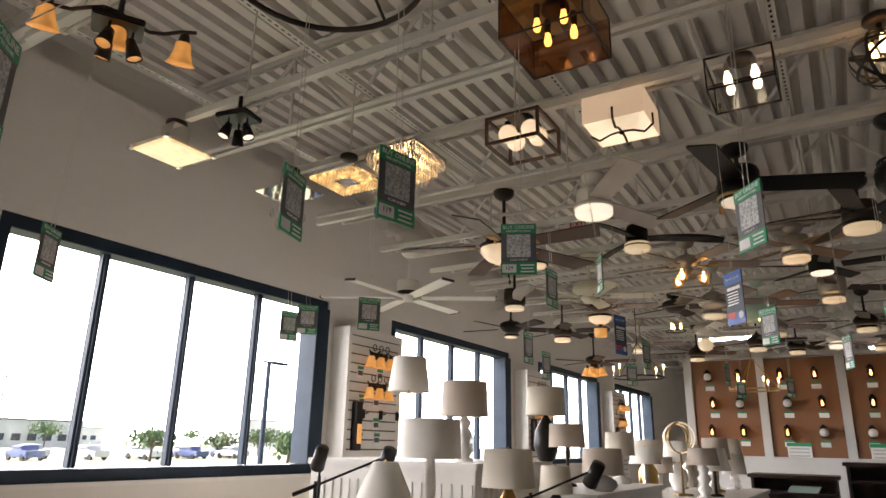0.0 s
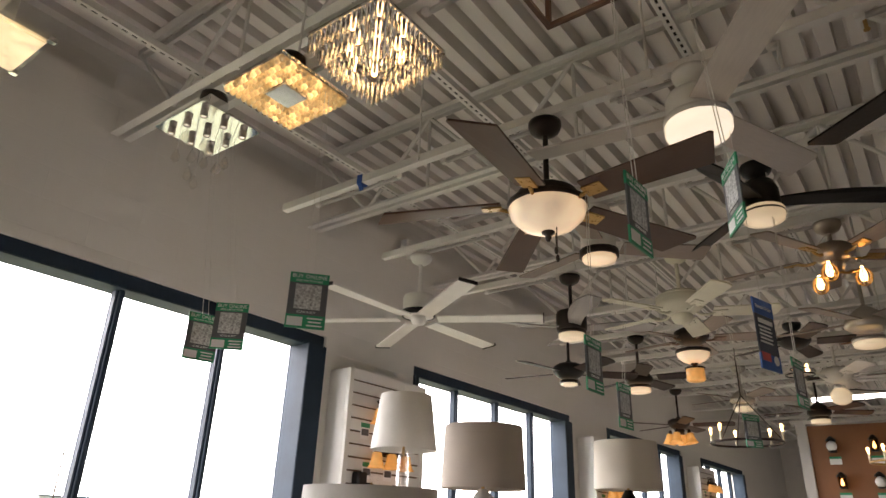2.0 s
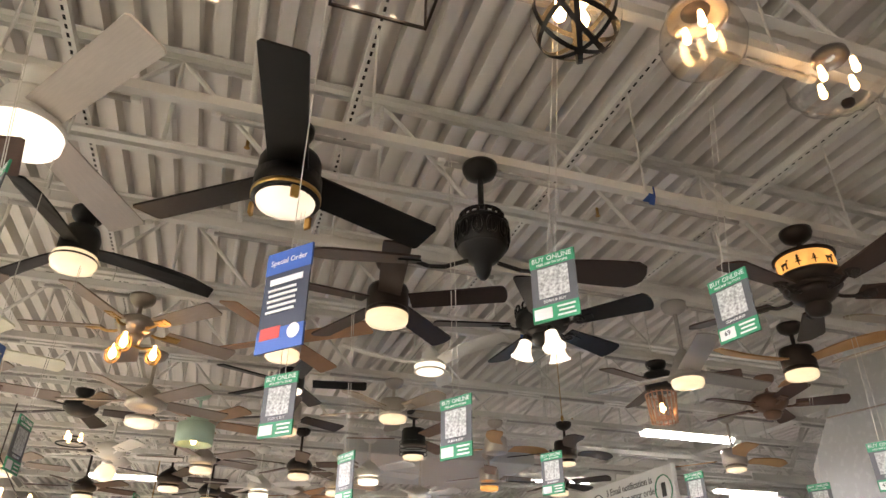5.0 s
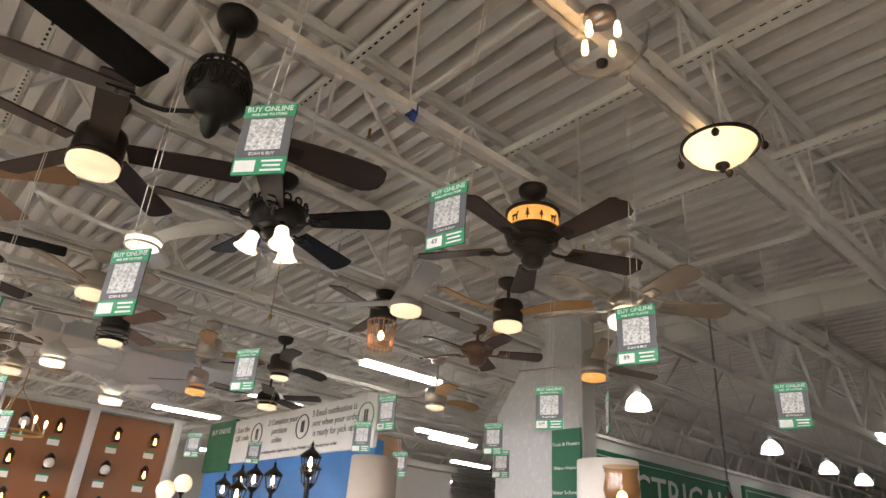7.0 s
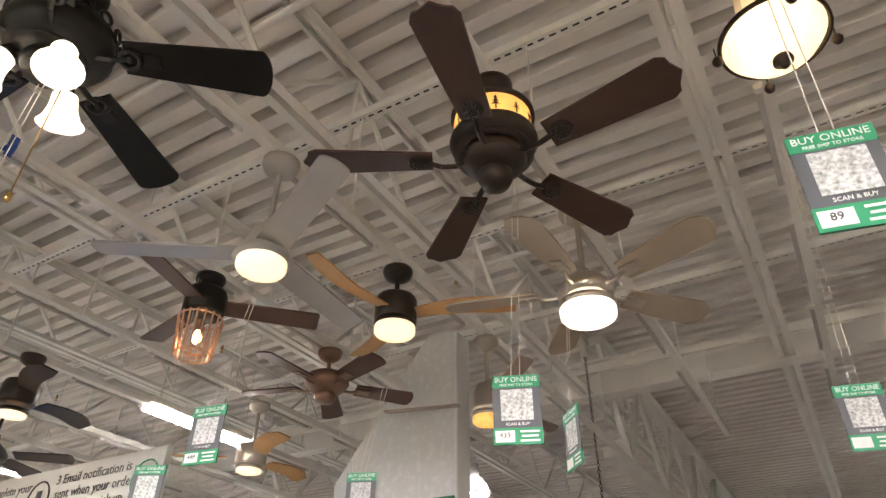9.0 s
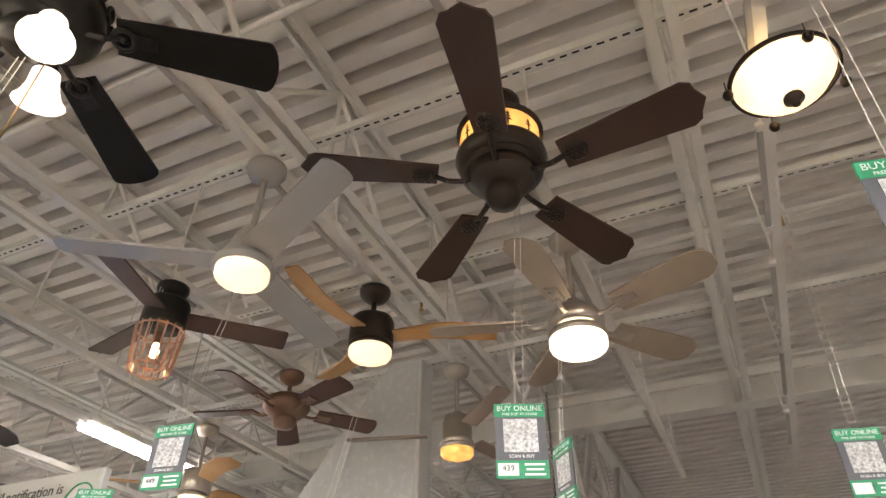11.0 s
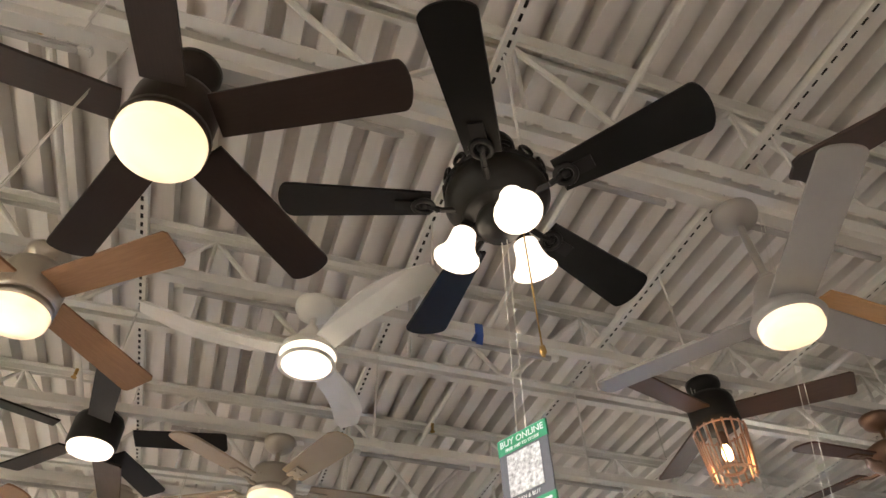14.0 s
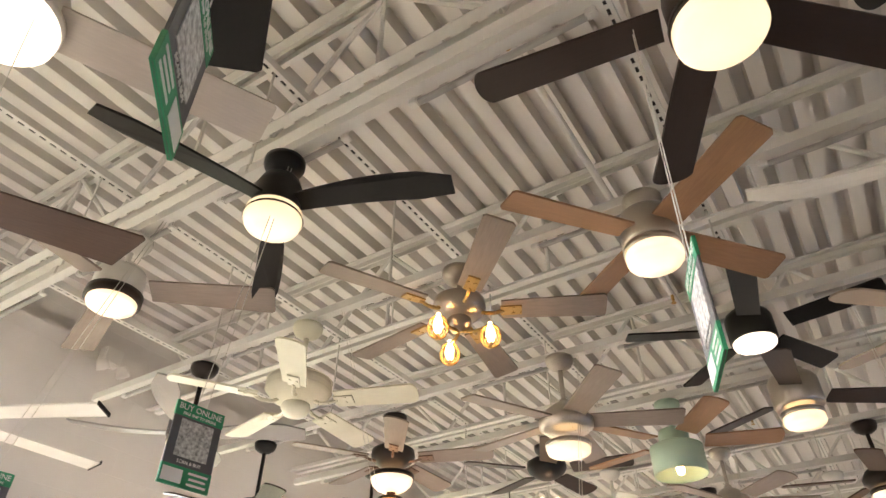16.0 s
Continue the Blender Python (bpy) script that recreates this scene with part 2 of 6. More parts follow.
def thing(name, at, label, category, group=""):
    ob = new(name)
    ob.empty_display_size = 0.05
    ob.matrix_world = at if isinstance(at, Matrix) else Matrix.Translation(at)
    return tagged(ob, label, category, group)


def setting(name, bm, material, label, category):
    return tagged(part(name, bm, material), label, category, kind="structure")


# ---- the building ----
XW, XE, YS, YN = -4.25, 30.0, -6.0, 24.0
DECKZ = 4.78
setting("floor", box(((XW + XE) / 2, (YS + YN) / 2, -0.1), (XE - XW + 0.6, YN - YS + 0.6, 0.2)), FLOOR, "polished grey concrete shop floor", "floor")


def deck():
    bm = bmesh.new()
    pts, x = [], XW - 0.3
    while x < XE:
        pts += [(x, 0), (x + 0.012, 0.11), (x + 0.076, 0.11), (x + 0.088, 0.0)]
        x += 0.178
    a = [bm.verts.new((px, YS, DECKZ + pz)) for px, pz in pts]
    b = [bm.verts.new((px, YN, DECKZ + pz)) for px, pz in pts]
    for k in range(len(pts) - 1):
        bm.faces.new((a[k], a[k + 1], b[k + 1], b[k]))
    return bm


setting("ceiling", deck(), DECK, "white painted corrugated steel roof deck", "ceiling")
setting("roof_slab", box(((XW + XE) / 2, (YS + YN) / 2, DECKZ + 0.35), (XE - XW + 0.6, YN - YS + 0.6, 0.2)), STEEL, "insulated flat roof over the steel deck", "roof")

# window wall: openings of 3.4 m, every 4.58 m
WIN = [(2.03 + 4.58 * k, 5.43 + 4.58 * k) for k in range(-1, 4)]
SILL, HEAD = 1.37, 3.17


def window_wall():
    bm = bmesh.new()
    t, xc = 0.3, XW - 0.15
    bm_box(bm, (xc, (YS + YN) / 2, SILL / 2), (t, YN - YS, SILL))
    bm_box(bm, (xc, (YS + YN) / 2, (HEAD + 4.38) / 2), (t, YN - YS, 4.38 - HEAD))
    bm_box(bm, (xc - 0.2, (YS + YN) / 2, 4.68), (t, YN - YS, 0.6))
    ys = [YS] + [v for w in WIN for v in w] + [YN]
    for a, b in zip(ys[0::2], ys[1::2]):
        if b > a:
            bm_box(bm, (xc, (a + b) / 2, (SILL + HEAD) / 2), (t, b - a, HEAD - SILL))
    return bm


setting("wall_west", window_wall(), BLOCK, "painted precast wall with long window openings", "wall")
setting("wall_south", box(((XW + XE) / 2, YS - 0.15, 2.5), (XE - XW + 0.6, 0.3, 5.0)), WALL, "plain painted wall behind the showroom", "wall")
setting("wall_north", box(((XW + XE) / 2, YN + 0.15, 2.5), (XE - XW + 0.6, 0.3, 5.0)), WALL, "plain painted far wall", "wall")
setting("wall_east", box((XE + 0.15, (YS + YN) / 2, 2.5), (0.3, YN - YS + 0.6, 5.0)), WALL, "plain painted far side wall", "wall")


def window(k, y0, y1):
    w = thing("window_%d" % k, (XW - 0.12, y0, SILL), "dark framed window band of four tall panes", "window")
    tagged(w, kind="structure")
    wd, hh, d = y1 - y0, HEAD - SILL, 0.2
    part("window_frame", box((0, wd / 2, hh - 0.05), (d, wd, 0.1), 0.006), DARKFRAME, w)
    part("window_frame", box((0, wd / 2, 0.045), (d, wd, 0.09), 0.006), DARKFRAME, w)
    part("window_frame", box((0.02, 0.035, hh / 2), (d + 0.04, 0.07, hh - 0.19), 0.006), DARKFRAME, w)
    part("window_frame", box((0.02, wd - 0.1, hh / 2), (d + 0.04, 0.2, hh - 0.19), 0.006), DARKFRAME, w)
    for j in range(1, 4):
        y = (wd - 0.15) * j / 4 + 0.03
        part("mullion", box((0, y, hh / 2), (0.07, 0.06, hh - 0.19), 0.006), DARKFRAME, w)
        part("mullion_cap", box((0.045, y, hh / 2), (0.02, 0.03, hh - 0.19), 0.004), DARKFRAME, w)
    for j in range(4):
        p = part("pane", box((-0.03, (wd - 0.15) * (j + 0.5) / 4 + 0.03, hh / 2), (0.006, (wd - 0.15) / 4 - 0.06, hh - 0.19)), CLEAR, w)
        p.visible_shadow = False
    part("window_sill", box((0.135, wd / 2, -0.015), (0.1, wd, 0.03), 0.004), WHITE, w)


for k, (a, b) in enumerate(WIN):
    window(k + 1, a, b)

# open web joists carry the deck; they run across the shop, away from the window wall
JOIST0, JPITCH, JLOW, JTOP = 5.15, 1.75, 4.07, 4.76


def angle_bar(x0, x1, y, z, sy, sz):
    """An L-shaped steel angle along x."""
    prof = ((0, 0), (0.05 * sy, 0), (0.05 * sy, 0.006 * sz), (0.006 * sy, 0.006 * sz), (0.006 * sy, 0.05 * sz), (0, 0.05 * sz))
    bm = bmesh.new()
    a = [bm.verts.new((x0, y + py, z + pz)) for py, pz in prof]
    b = [bm.verts.new((x1, y + py, z + pz)) for py, pz in prof]
    for k in range(6):
        bm.faces.new((a[k], a[(k + 1) % 6], b[(k + 1) % 6], b[k]))
    bm.faces.new(a)
    bm.faces.new(b[::-1])
    bmesh.ops.recalc_face_normals(bm, faces=bm.faces)
    return bm


chords = [to_mesh("chord", angle_bar(XW, XE, s * 0.02, z, s, sz), STEEL) for s in (-1, 1) for z, sz in ((JTOP, -1), (JLOW - 0.02, 1))]
down = to_mesh("web_bar", rod((0, 0, JTOP - 0.03), (0.62, 0, JLOW), 0.017, 6), STEEL)
rise = to_mesh("web_bar", rod((0, 0, JLOW), (0.62, 0, JTOP - 0.03), 0.017, 6), STEEL)
post = to_mesh("web_post", rod((0, 0, JLOW), (0, 0, JTOP - 0.03), 0.013, 6), STEEL)
bm = bmesh.new()
for k in range(20, int((XE - XW) / 0.62)):
    xa, xb = XW + 0.62 * k, XW + 0.62 * (k + 1)
    bm_rod(bm, (xa, 0, JLOW if k % 2 else JTOP - 0.03), (xb, 0, JTOP - 0.03 if k % 2 else JLOW), 0.017, 6)
far_web = to_mesh("far_web", bm, STEEL)
for k in range(-6, 11):
    y = JOIST0 + JPITCH * k
    if not YS < y < YN:
        continue
    j = thing("roof_joist", (0, y, 0), "white painted open web steel roof joist", "joist", "roof joists")
    tagged(j, kind="structure")
    for me in chords:
        part("chord", me, STEEL, j)
    for q in range(20):
        part("web_bar", rise if q % 2 else down, STEEL, j, at=(XW + 0.62 * q, 0, 0))
        if q % 2:
            part("web_post", post, STEEL, j, at=(XW + 0.62 * (q + 1), 0, 0))
    tagged(part("far_web", far_web, STEEL, j), kind="stuff")

# slotted angle runs on the joists, along the shop


def slotted():
    """A hollow strut, open only through the row of slots along its lower face."""
    bm = bmesh.new()
    L, c, w = YN - YS, (YS + YN) / 2, 0.05
    for sx in (-1, 1):
        bm_box(bm, (sx * (w / 2 - 0.002), c, 0), (0.004, L, 0.045))
        bm_box(bm, (sx * (w / 2 - 0.011), c, -0.0205), (0.014, L, 0.004))
    bm_box(bm, (0, c, 0.0205), (w - 0.008, L, 0.004))
    y = YS
    while y < YN:
        bm_box(bm, (0, y, -0.0205), (0.022, 0.022, 0.004))
        y += 0.055
    return to_mesh("slotted_angle", bm, STEEL)


sm = slotted()
# Dark filler inside the strut: the slots' shade is put in as colour.
SLOTSHADE = mat("slot_shade_dark", (0.03, 0.028, 0.026), 0.6, 0.3, vary=0.2, scale=8)
shade_strip = to_mesh("strut_core", box((0, (YS + YN) / 2, 0.004), (0.04, YN - YS - 0.02, 0.03)), SLOTSHADE)
ANGLES = [-3.3, -2.15, -0.92, 0.44, 1.75, 3.0, 4.2, 5.4, 6.6]
for x in ANGLES:
    o = tagged(part("slotted_angle", sm, STEEL, None, at=(x, 0, JLOW + 0.06)), "white slotted steel angle laid across the roof joists", "strut", "slotted angles", "structure")
    part("strut_core", shade_strip, SLOTSHADE, o, "dark strip that colours in the shade behind the slots")

# strut channels hang below on rods and carry the fans and ceiling lights
RAILZ = 3.5
TRACK = mat("grey_power_track", (0.42, 0.4, 0.38), 0.45, vary=0.06, scale=4)
DROP = 0.05         # the fan rows hang this much lower
RAILS = [1.3, 2.23, 3.15, 4.0, 4.915, 5.83, 6.85, 7.65, 8.6, 9.35, 10.3]


def rail_z(y):
    return RAILZ if y < 3.5 else RAILZ - DROP


def rail(y, x0, x1):
    z0 = rail_z(y)
    r = thing("support_rail", (x0, y, z0), "white steel support rail hung on rods from the roof", "rail", "support rails")
    bm = bmesh.new()
    L = x1 - x0
    prof = ((-0.021, 0.018), (0.021, 0.018), (0.021, 0.062), (0.007, 0.062), (0.007, 0.059), (0.018, 0.059), (0.018, 0.021), (-0.018, 0.021), (-0.018, 0.059), (-0.007, 0.059), (-0.007, 0.062), (-0.021, 0.062))
    a = [bm.verts.new((0, py, pz)) for py, pz in prof]
    b = [bm.verts.new((L, py, pz)) for py, pz in prof]
    for k in range(12):
        bm.faces.new((a[k], a[(k + 1) % 12], b[(k + 1) % 12], b[k]))
    bmesh.ops.recalc_face_normals(bm, faces=bm.faces)
    part("channel", bm, STEEL, r)
    for x in ANGLES:
        if x0 < x < x1:
            part("hanger_rod", rod((x - x0, 0, 0.02), (x - x0, 0, JLOW - z0 + 0.05), 0.006, 6), STEEL, r)
            part("clamp", box((x - x0, 0, 0.045), (0.05, 0.055, 0.05), 0.004), STEEL, r)
    for k in range(int(L / 0.92)):
        xa = 0.28 + 0.92 * k
        part("power_track", box((xa + 0.3, 0.034, 0.004), (0.6, 0.022, 0.018), 0.003), TRACK, r)
        for xe in (xa - 0.015, xa + 0.615):
            part("track_end", box((xe, 0.032, 0.008), (0.035, 0.03, 0.028), 0.004), STEEL, r)
    return r


for y in RAILS:
    rail(y, -3.19 if y > 3.5 else -2.65, 6.9)


# ---- ceiling fans ----
HOUSINGS = {
    # (radius, depth below the housing's top)
    "drum": ((0.03, 0), (0.1, 0.008), (0.108, 0.03), (0.108, 0.14), (0.1, 0.15), (0, 0.15)),
    "bell": ((0.03, 0), (0.05, 0.01), (0.1, 0.05), (0.125, 0.09), (0.125, 0.12), (0.1, 0.14), (0, 0.145)),
    "pot": ((0.03, 0), (0.09, 0.01), (0.13, 0.035), (0.135, 0.075), (0.12, 0.1), (0.09, 0.125), (0.06, 0.14), (0, 0.14)),
    "egg": ((0.03, 0), (0.072, 0.008), (0.096, 0.028), (0.107, 0.07), (0.104, 0.12), (0.088, 0.17), (0.06, 0.205), (0.036, 0.222), (0.034, 0.24), (0.026, 0.268), (0.012, 0.288), (0, 0.29)),
    "slim": ((0.03, 0), (0.06, 0.01), (0.075, 0.05), (0.075, 0.13), (0.09, 0.16), (0, 0.165)),
    "cone": ((0.03, 0), (0.05, 0.02), (0.07, 0.08), (0.1, 0.14), (0.11, 0.16), (0, 0.165)),
}
LIGHTS = {
    "drum": ((0.108, 0), (0.112, 0.01), (0.111, 0.04), (0.104, 0.051), (0.06, 0.057), (0, 0.058)),
    "dish": ((0.1, 0), (0.104, 0.01), (0.1, 0.03), (0.07, 0.04), (0, 0.044)),
    "dome": ((0.085, 0), (0.118, 0.02), (0.122, 0.06), (0.11, 0.09), (0.06, 0.105), (0, 0.106)),
    "bowl": ((0.175, 0), (0.178, 0.01), (0.165, 0.05), (0.125, 0.09), (0.07, 0.115), (0.02, 0.124), (0, 0.125)),
    "globe": ((0.04, 0), (0.06, 0.015), (0.085, 0.05), (0.09, 0.09), (0.07, 0.13), (0.03, 0.15), (0, 0.152)),
}


def blade_outline(r0, R, w0, w1, tip):
    n = []
    if tip == "round":
        c = w1 / 2
        arc = [(R - c * 0.45 + c * 0.45 * math.cos(a), c * math.sin(a)) for a in [radians(-90 + 15 * k) for k in range(13)]]
        n = [(r0, -w0 / 2)] + arc + [(r0, w0 / 2)]
    elif tip == "square":
        e = 0.012
        n = [(r0, -w0 / 2), (R - e, -w1 / 2), (R, -w1 / 2 + e), (R, w1 / 2 - e), (R - e, w1 / 2), (r0, w0 / 2)]
    elif tip == "notch":
        n = [(r0, -w0 / 2), (R - 0.05, -w1 / 2), (R - 0.025, -w1 * 0.4), (R - 0.02, -w1 * 0.25), (R, 0), (R - 0.02, w1 * 0.25), (R - 0.025, w1 * 0.4), (R - 0.05, w1 / 2), (r0, w0 / 2)]
    elif tip == "angled":
        n = [(r0, -w0 / 2), (R - 0.01, -w1 / 2), (R, -w1 / 2 + 0.01), (R - 0.07, w1 / 2), (r0, w0 / 2)]
    elif tip == "petal":
        for k in range(9):
            u = k / 8
            n.append((r0 + (R - 0.05 - r0) * u, -(w0 + (w1 - w0) * math.sin(u * 1.7)) / 2))
        n += [(R - 0.012, -w1 * 0.36), (R, -w1 * 0.1), (R - 0.004, w1 * 0.2), (R - 0.03, w1 * 0.4)]
        for k in range(8, -1, -1):
            u = k / 8
            n.append((r0 + (R - 0.06 - r0) * u, (w0 + (w1 - w0) * math.sin(u * 1.7)) / 2))
    elif tip in ("swoop", "sweep"):
        c = 0.04 if tip == "swoop" else 0.012
        for k in range(11):
            u = k / 10
            n.append((r0 + (R - r0) * u, -c * math.sin(u * 3.0) - (w0 + (w1 - w0) * math.sin(min(1, u * 1.25) * 1.57)) / 2 * (1 - 0.35 * max(0, u - 0.8) * 5)))
        for k in range(10, -1, -1):
            u = k / 10
            n.append((r0 + (R - r0) * u, -c * math.sin(u * 3.0) + (w0 + (w1 - w0) * math.sin(min(1, u * 1.25) * 1.57)) / 2 * (1 - 0.35 * max(0, u - 0.8) * 5)))
    return n


BLADES = {}


def blade_mesh(r0, R, w0, w1, tip, material, curl=0.0, bow=0.0):
    key = (r0, R, w0, w1, tip, material.name, curl, bow)
    if key not in BLADES:
        bm = prism(blade_outline(r0, R, w0, w1, tip), 0.009)
        for v in bm.verts:
            u = (v.co.x - r0) / (R - r0)
            v.co.z += curl * v.co.y * (1 - u) + bow * u * u
        BLADES[key] = to_mesh("blade", bm, material)
    return BLADES[key]


def blade_iron(style, r0, w0):
    """The bracket that carries a blade: a bent arm that ends in a plate, a ring or a pine cone relief."""
    bm = bmesh.new()
    bm_path(bm, [(0.06, 0, 0.012), (r0 * 0.6, 0, -0.02), (r0 * 0.85, 0, -0.022), (r0 + 0.01, 0, -0.009)], 0.009, 6)
    if style == "cone":
        bm_lathe(bm, ((0, -0.012), (0.022, -0.012), (0.034, -0.007), (0.036, -0.002)), 18, (r0 + 0.045, 0, -0.004))
        for k in range(19):
            ring = 0 if k == 0 else (1 if k < 7 else 2)
            ang = radians(60 * (k - 1) if ring == 1 else 30 * (k - 7))
            px, py = 0.0115 * ring * math.cos(ang), 0.0115 * ring * math.sin(ang)
            bm_lathe(bm, ((0, -0.008), (0.0045, -0.006), (0.006, 0)), 6, (r0 + 0.045 + px * 1.25, py, -0.013))
    elif style == "ring":
        bm_torus(bm, 0.028, 0.008, Matrix.Translation((r0 + 0.02, 0, -0.012)), 20, 6)
        bm_lathe(bm, ((0, -0.008), (0.01, -0.006), (0.013, 0)), 10, (r0 + 0.02, 0, -0.01))
        bm_box(bm, (r0 + 0.07, 0, -0.008), (0.06, w0 * 0.4, 0.006))
    else:
        bm_box(bm, (r0 + 0.04, 0, -0.009), (0.09, w0 * 0.5, 0.007))
        for s in (-1, 1):
            bm_rod(bm, (r0 + 0.05, s * w0 * 0.15, -0.016), (r0 + 0.05, s * w0 * 0.15, -0.004), 0.007, 8)
    bmesh.ops.recalc_face_normals(bm, faces=bm.faces)
    return bm


def fan(label, x, y, R, n, ang, body, bladem, top=3.5, rodlen=0.12, canopy=0.075, house="drum", hs=1.0, light="drum", lightm=None, ls=1.0,
        tip="round", w0=0.11, w1=0.14, r0=0.17, pitch=12, blade_d=None, iron=None, iron_style="plate", light_d=None, curl=0.0, bow=0.0, hub=0.0, bz=None, lz=None, bf=0.62):
    """A ceiling fan whose canopy meets the rail at height top; depths run downwards."""
    f = thing("ceiling_fan", (x, y, top), label, "ceiling fan", "ceiling fans")
    cp = ((0.02, 0), (canopy, -0.004), (canopy, -0.025), (canopy * 0.85, -0.05), (canopy * 0.45, -0.07), (0.013, -0.075))
    part("canopy", lathe(cp), body, f, at=(0, 0, -DROP))
    d = 0.07
    hp = HOUSINGS[house]
    hh = hp[-1][1] * hs
    if bz is not None:
        rodlen = top - bz - 0.08 - bf * hh
        blade_d = bf * hh
        if rodlen <= 0.02:
            d = max(0.035, top - bz - bf * hh)
    if lz is not None:
        light_d = top - lz
    if rodlen > 0.04:
        part("downrod", rod((0, 0, -0.06 - DROP), (0, 0, -0.09 - rodlen), 0.0125, 10), body, f)
        part("coupling", lathe(((0.013, 0), (0.024, -0.004), (0.03, -0.03), (0.018, -0.05))), body, f, at=(0, 0, -0.06 - rodlen))
        d = 0.08 + rodlen
    if light_d is not None:
        light_d -= d
    part("motor_housing", lathe([(r * hs, -z * hs) for r, z in hp], 32), body, f, at=(0, 0, -d))
    bd = d + hh * 0.62 if blade_d is None else d + blade_d
    me = blade_mesh(r0, R, w0, w1, tip, bladem, curl, bow)
    for k in range(n):
        a = ang + 360 * k / n
        b = part("blade", me, bladem, f, at=pose(0, 0, -bd, 0, 0, a) @ pose(0, 0, 0, -pitch))
        if iron is not None:
            bm = blade_iron(iron_style, r0, w0)
            part("blade_iron", bm, iron, b)
    if hub:
        part("switch_cup", lathe(((hub, 0), (hub * 1.05, -0.02), (hub * 0.8, -0.05), (0.01, -0.06), (0, -0.06))), body, f, at=(0, 0, -d - hh))
    if light:
        ld = d + hh if light_d is None else d + light_d
        lp = LIGHTS[light]
        part("light_ring", lathe([(lp[0][0] * ls * 0.9, 0.014), (lp[0][0] * ls + 0.008, 0.012), (lp[0][0] * ls + 0.008, -0.012), (lp[0][0] * ls - 0.004, -0.014)], 32), body, f, at=(0, 0, -ld))
        part("light_shade", lathe([(r * ls, -z * ls) for r, z in lp], 32), lightm or G_SOFT, f, at=(0, 0, -ld - 0.004))
        if light == "bowl":
            z = -ld - lp[-1][1] * ls
            part("finial", lathe(((0.03, 0.006), (0.028, -0.008), (0.012, -0.018), (0.014, -0.03), (0.006, -0.045), (0, -0.047)), 12), body, f, at=(0, 0, z))
    return f


def pull_chain(f, x, y, z, length, m=None):
    bm = rod((x, y, z), (x, y, z - length), 0.0022, 5)
    bm_lathe(bm, ((0, 0), (0.007, -0.006), (0.009, -0.022), (0.004, -0.034), (0, -0.035)), 8, (x, y, z - length))
    part("pull_chain", bm, m or BRONZE, f)


def bulb(f, at, r=0.024, m=None, drop=1):
    prof = ((0.008, 0.02), (0.011, 0), (r * 0.8, -r), (r, -1.9 * r), (r * 0.7, -2.9 * r), (0, -3.3 * r))
    part("bulb", lathe([(a, z * drop) for a, z in prof], 14), m or G_BULB, f, at=at)


def bell_shade(f, at, m, tilt=0.0, ang=0.0, body=None, s=1.0):
    prof = ((0.02, 0), (0.033, -0.008), (0.038, -0.05), (0.05, -0.085), (0.062, -0.1), (0.055, -0.097), (0.03, -0.06), (0, -0.05))
    a = Matrix.Translation(at) @ pose(0, 0, 0, 0, 0, ang) @ pose(0, 0, 0, 0, -tilt, 0)
    part("glass_shade", lathe([(r * s, z * s) for r, z in prof], 20), m, f, at=a)
    if body:
        part("lamp_holder", lathe(((0.01, 0.045), (0.018, 0.03), (0.024, 0.005), (0.02, -0.004)), 12), body, f, at=a)


R1, R2, R3, R4, R5 = 4.0, 4.915, 5.83, 6.85, 7.65
f = fan("dark bronze ceiling fan with walnut blades and lit alabaster bowl", -1.41, R1, 0.78, 5, -10, BRONZE, WALNUT, bz=3.03, house="pot", hs=1.0, light="bowl", lightm=G_ALAB, ls=0.95, lz=3.02, tip="angled", w0=0.13, w1=0.165, r0=0.2, iron=BRASS, pitch=12, bow=-0.03)
pull_chain(f, 0.05, -0.02, -0.57, 0.15)
pull_chain(f, 0.02, 0.03, -0.57, 0.09)
fan("white hugger ceiling fan with pale taupe blades and bright drum light", -0.75, R1, 0.69, 3, -53, WHITE, mat("pale_taupe_blade", (0.56, 0.5, 0.44), 0.4, vary=0.15, scale=4, grain=0.8, stretch=(0.25, 3, 3)), bz=3.24, house="drum", hs=1.05, lightm=G_COOL, ls=1.12, lz=3.21, tip="square", w0=0.13, w1=0.15, r0=0.1, pitch=14)
f = fan("matte black three blade ceiling fan with brass ringed drum light", 0.14, R1, 0.67, 3, 22, BLACK, BLACKBLADE, bz=3.2, house="drum", hs=1.1, light="dish", lightm=G_DIM, ls=1.06, lz=3.12, tip="square", w0=0.15, w1=0.16, r0=0.09, pitch=12)
part("brass_ring", lathe(((0.118, 0.012), (0.13, 0.01), (0.13, -0.008), (0.116, -0.012)), 32), BRASS, f, at=(0, 0, -0.385))
part("drum_band", lathe(((0.105, 0.06), (0.127, 0.058), (0.127, -0.04), (0.11, -0.045)), 32), BLACK, f, at=(0, 0, -0.36))
for k in range(3):
    part("clip", box((0.125, 0, -0.43), (0.014, 0.03, 0.05), 0.003), BRASS, f, at=pose(0, 0, 0, 0, 0, 40 + 120 * k))
f = fan("black ornate egg shaped ceiling fan with long dark blades", 0.92, R1, 0.67, 2, -10, BLACK, DARKWOOD, bz=2.97, bf=0.76, house="egg", light="", tip="petal", w0=0.1, w1=0.15, r0=0.25, iron=BLACK, pitch=14)
EGGTOP = -0.31
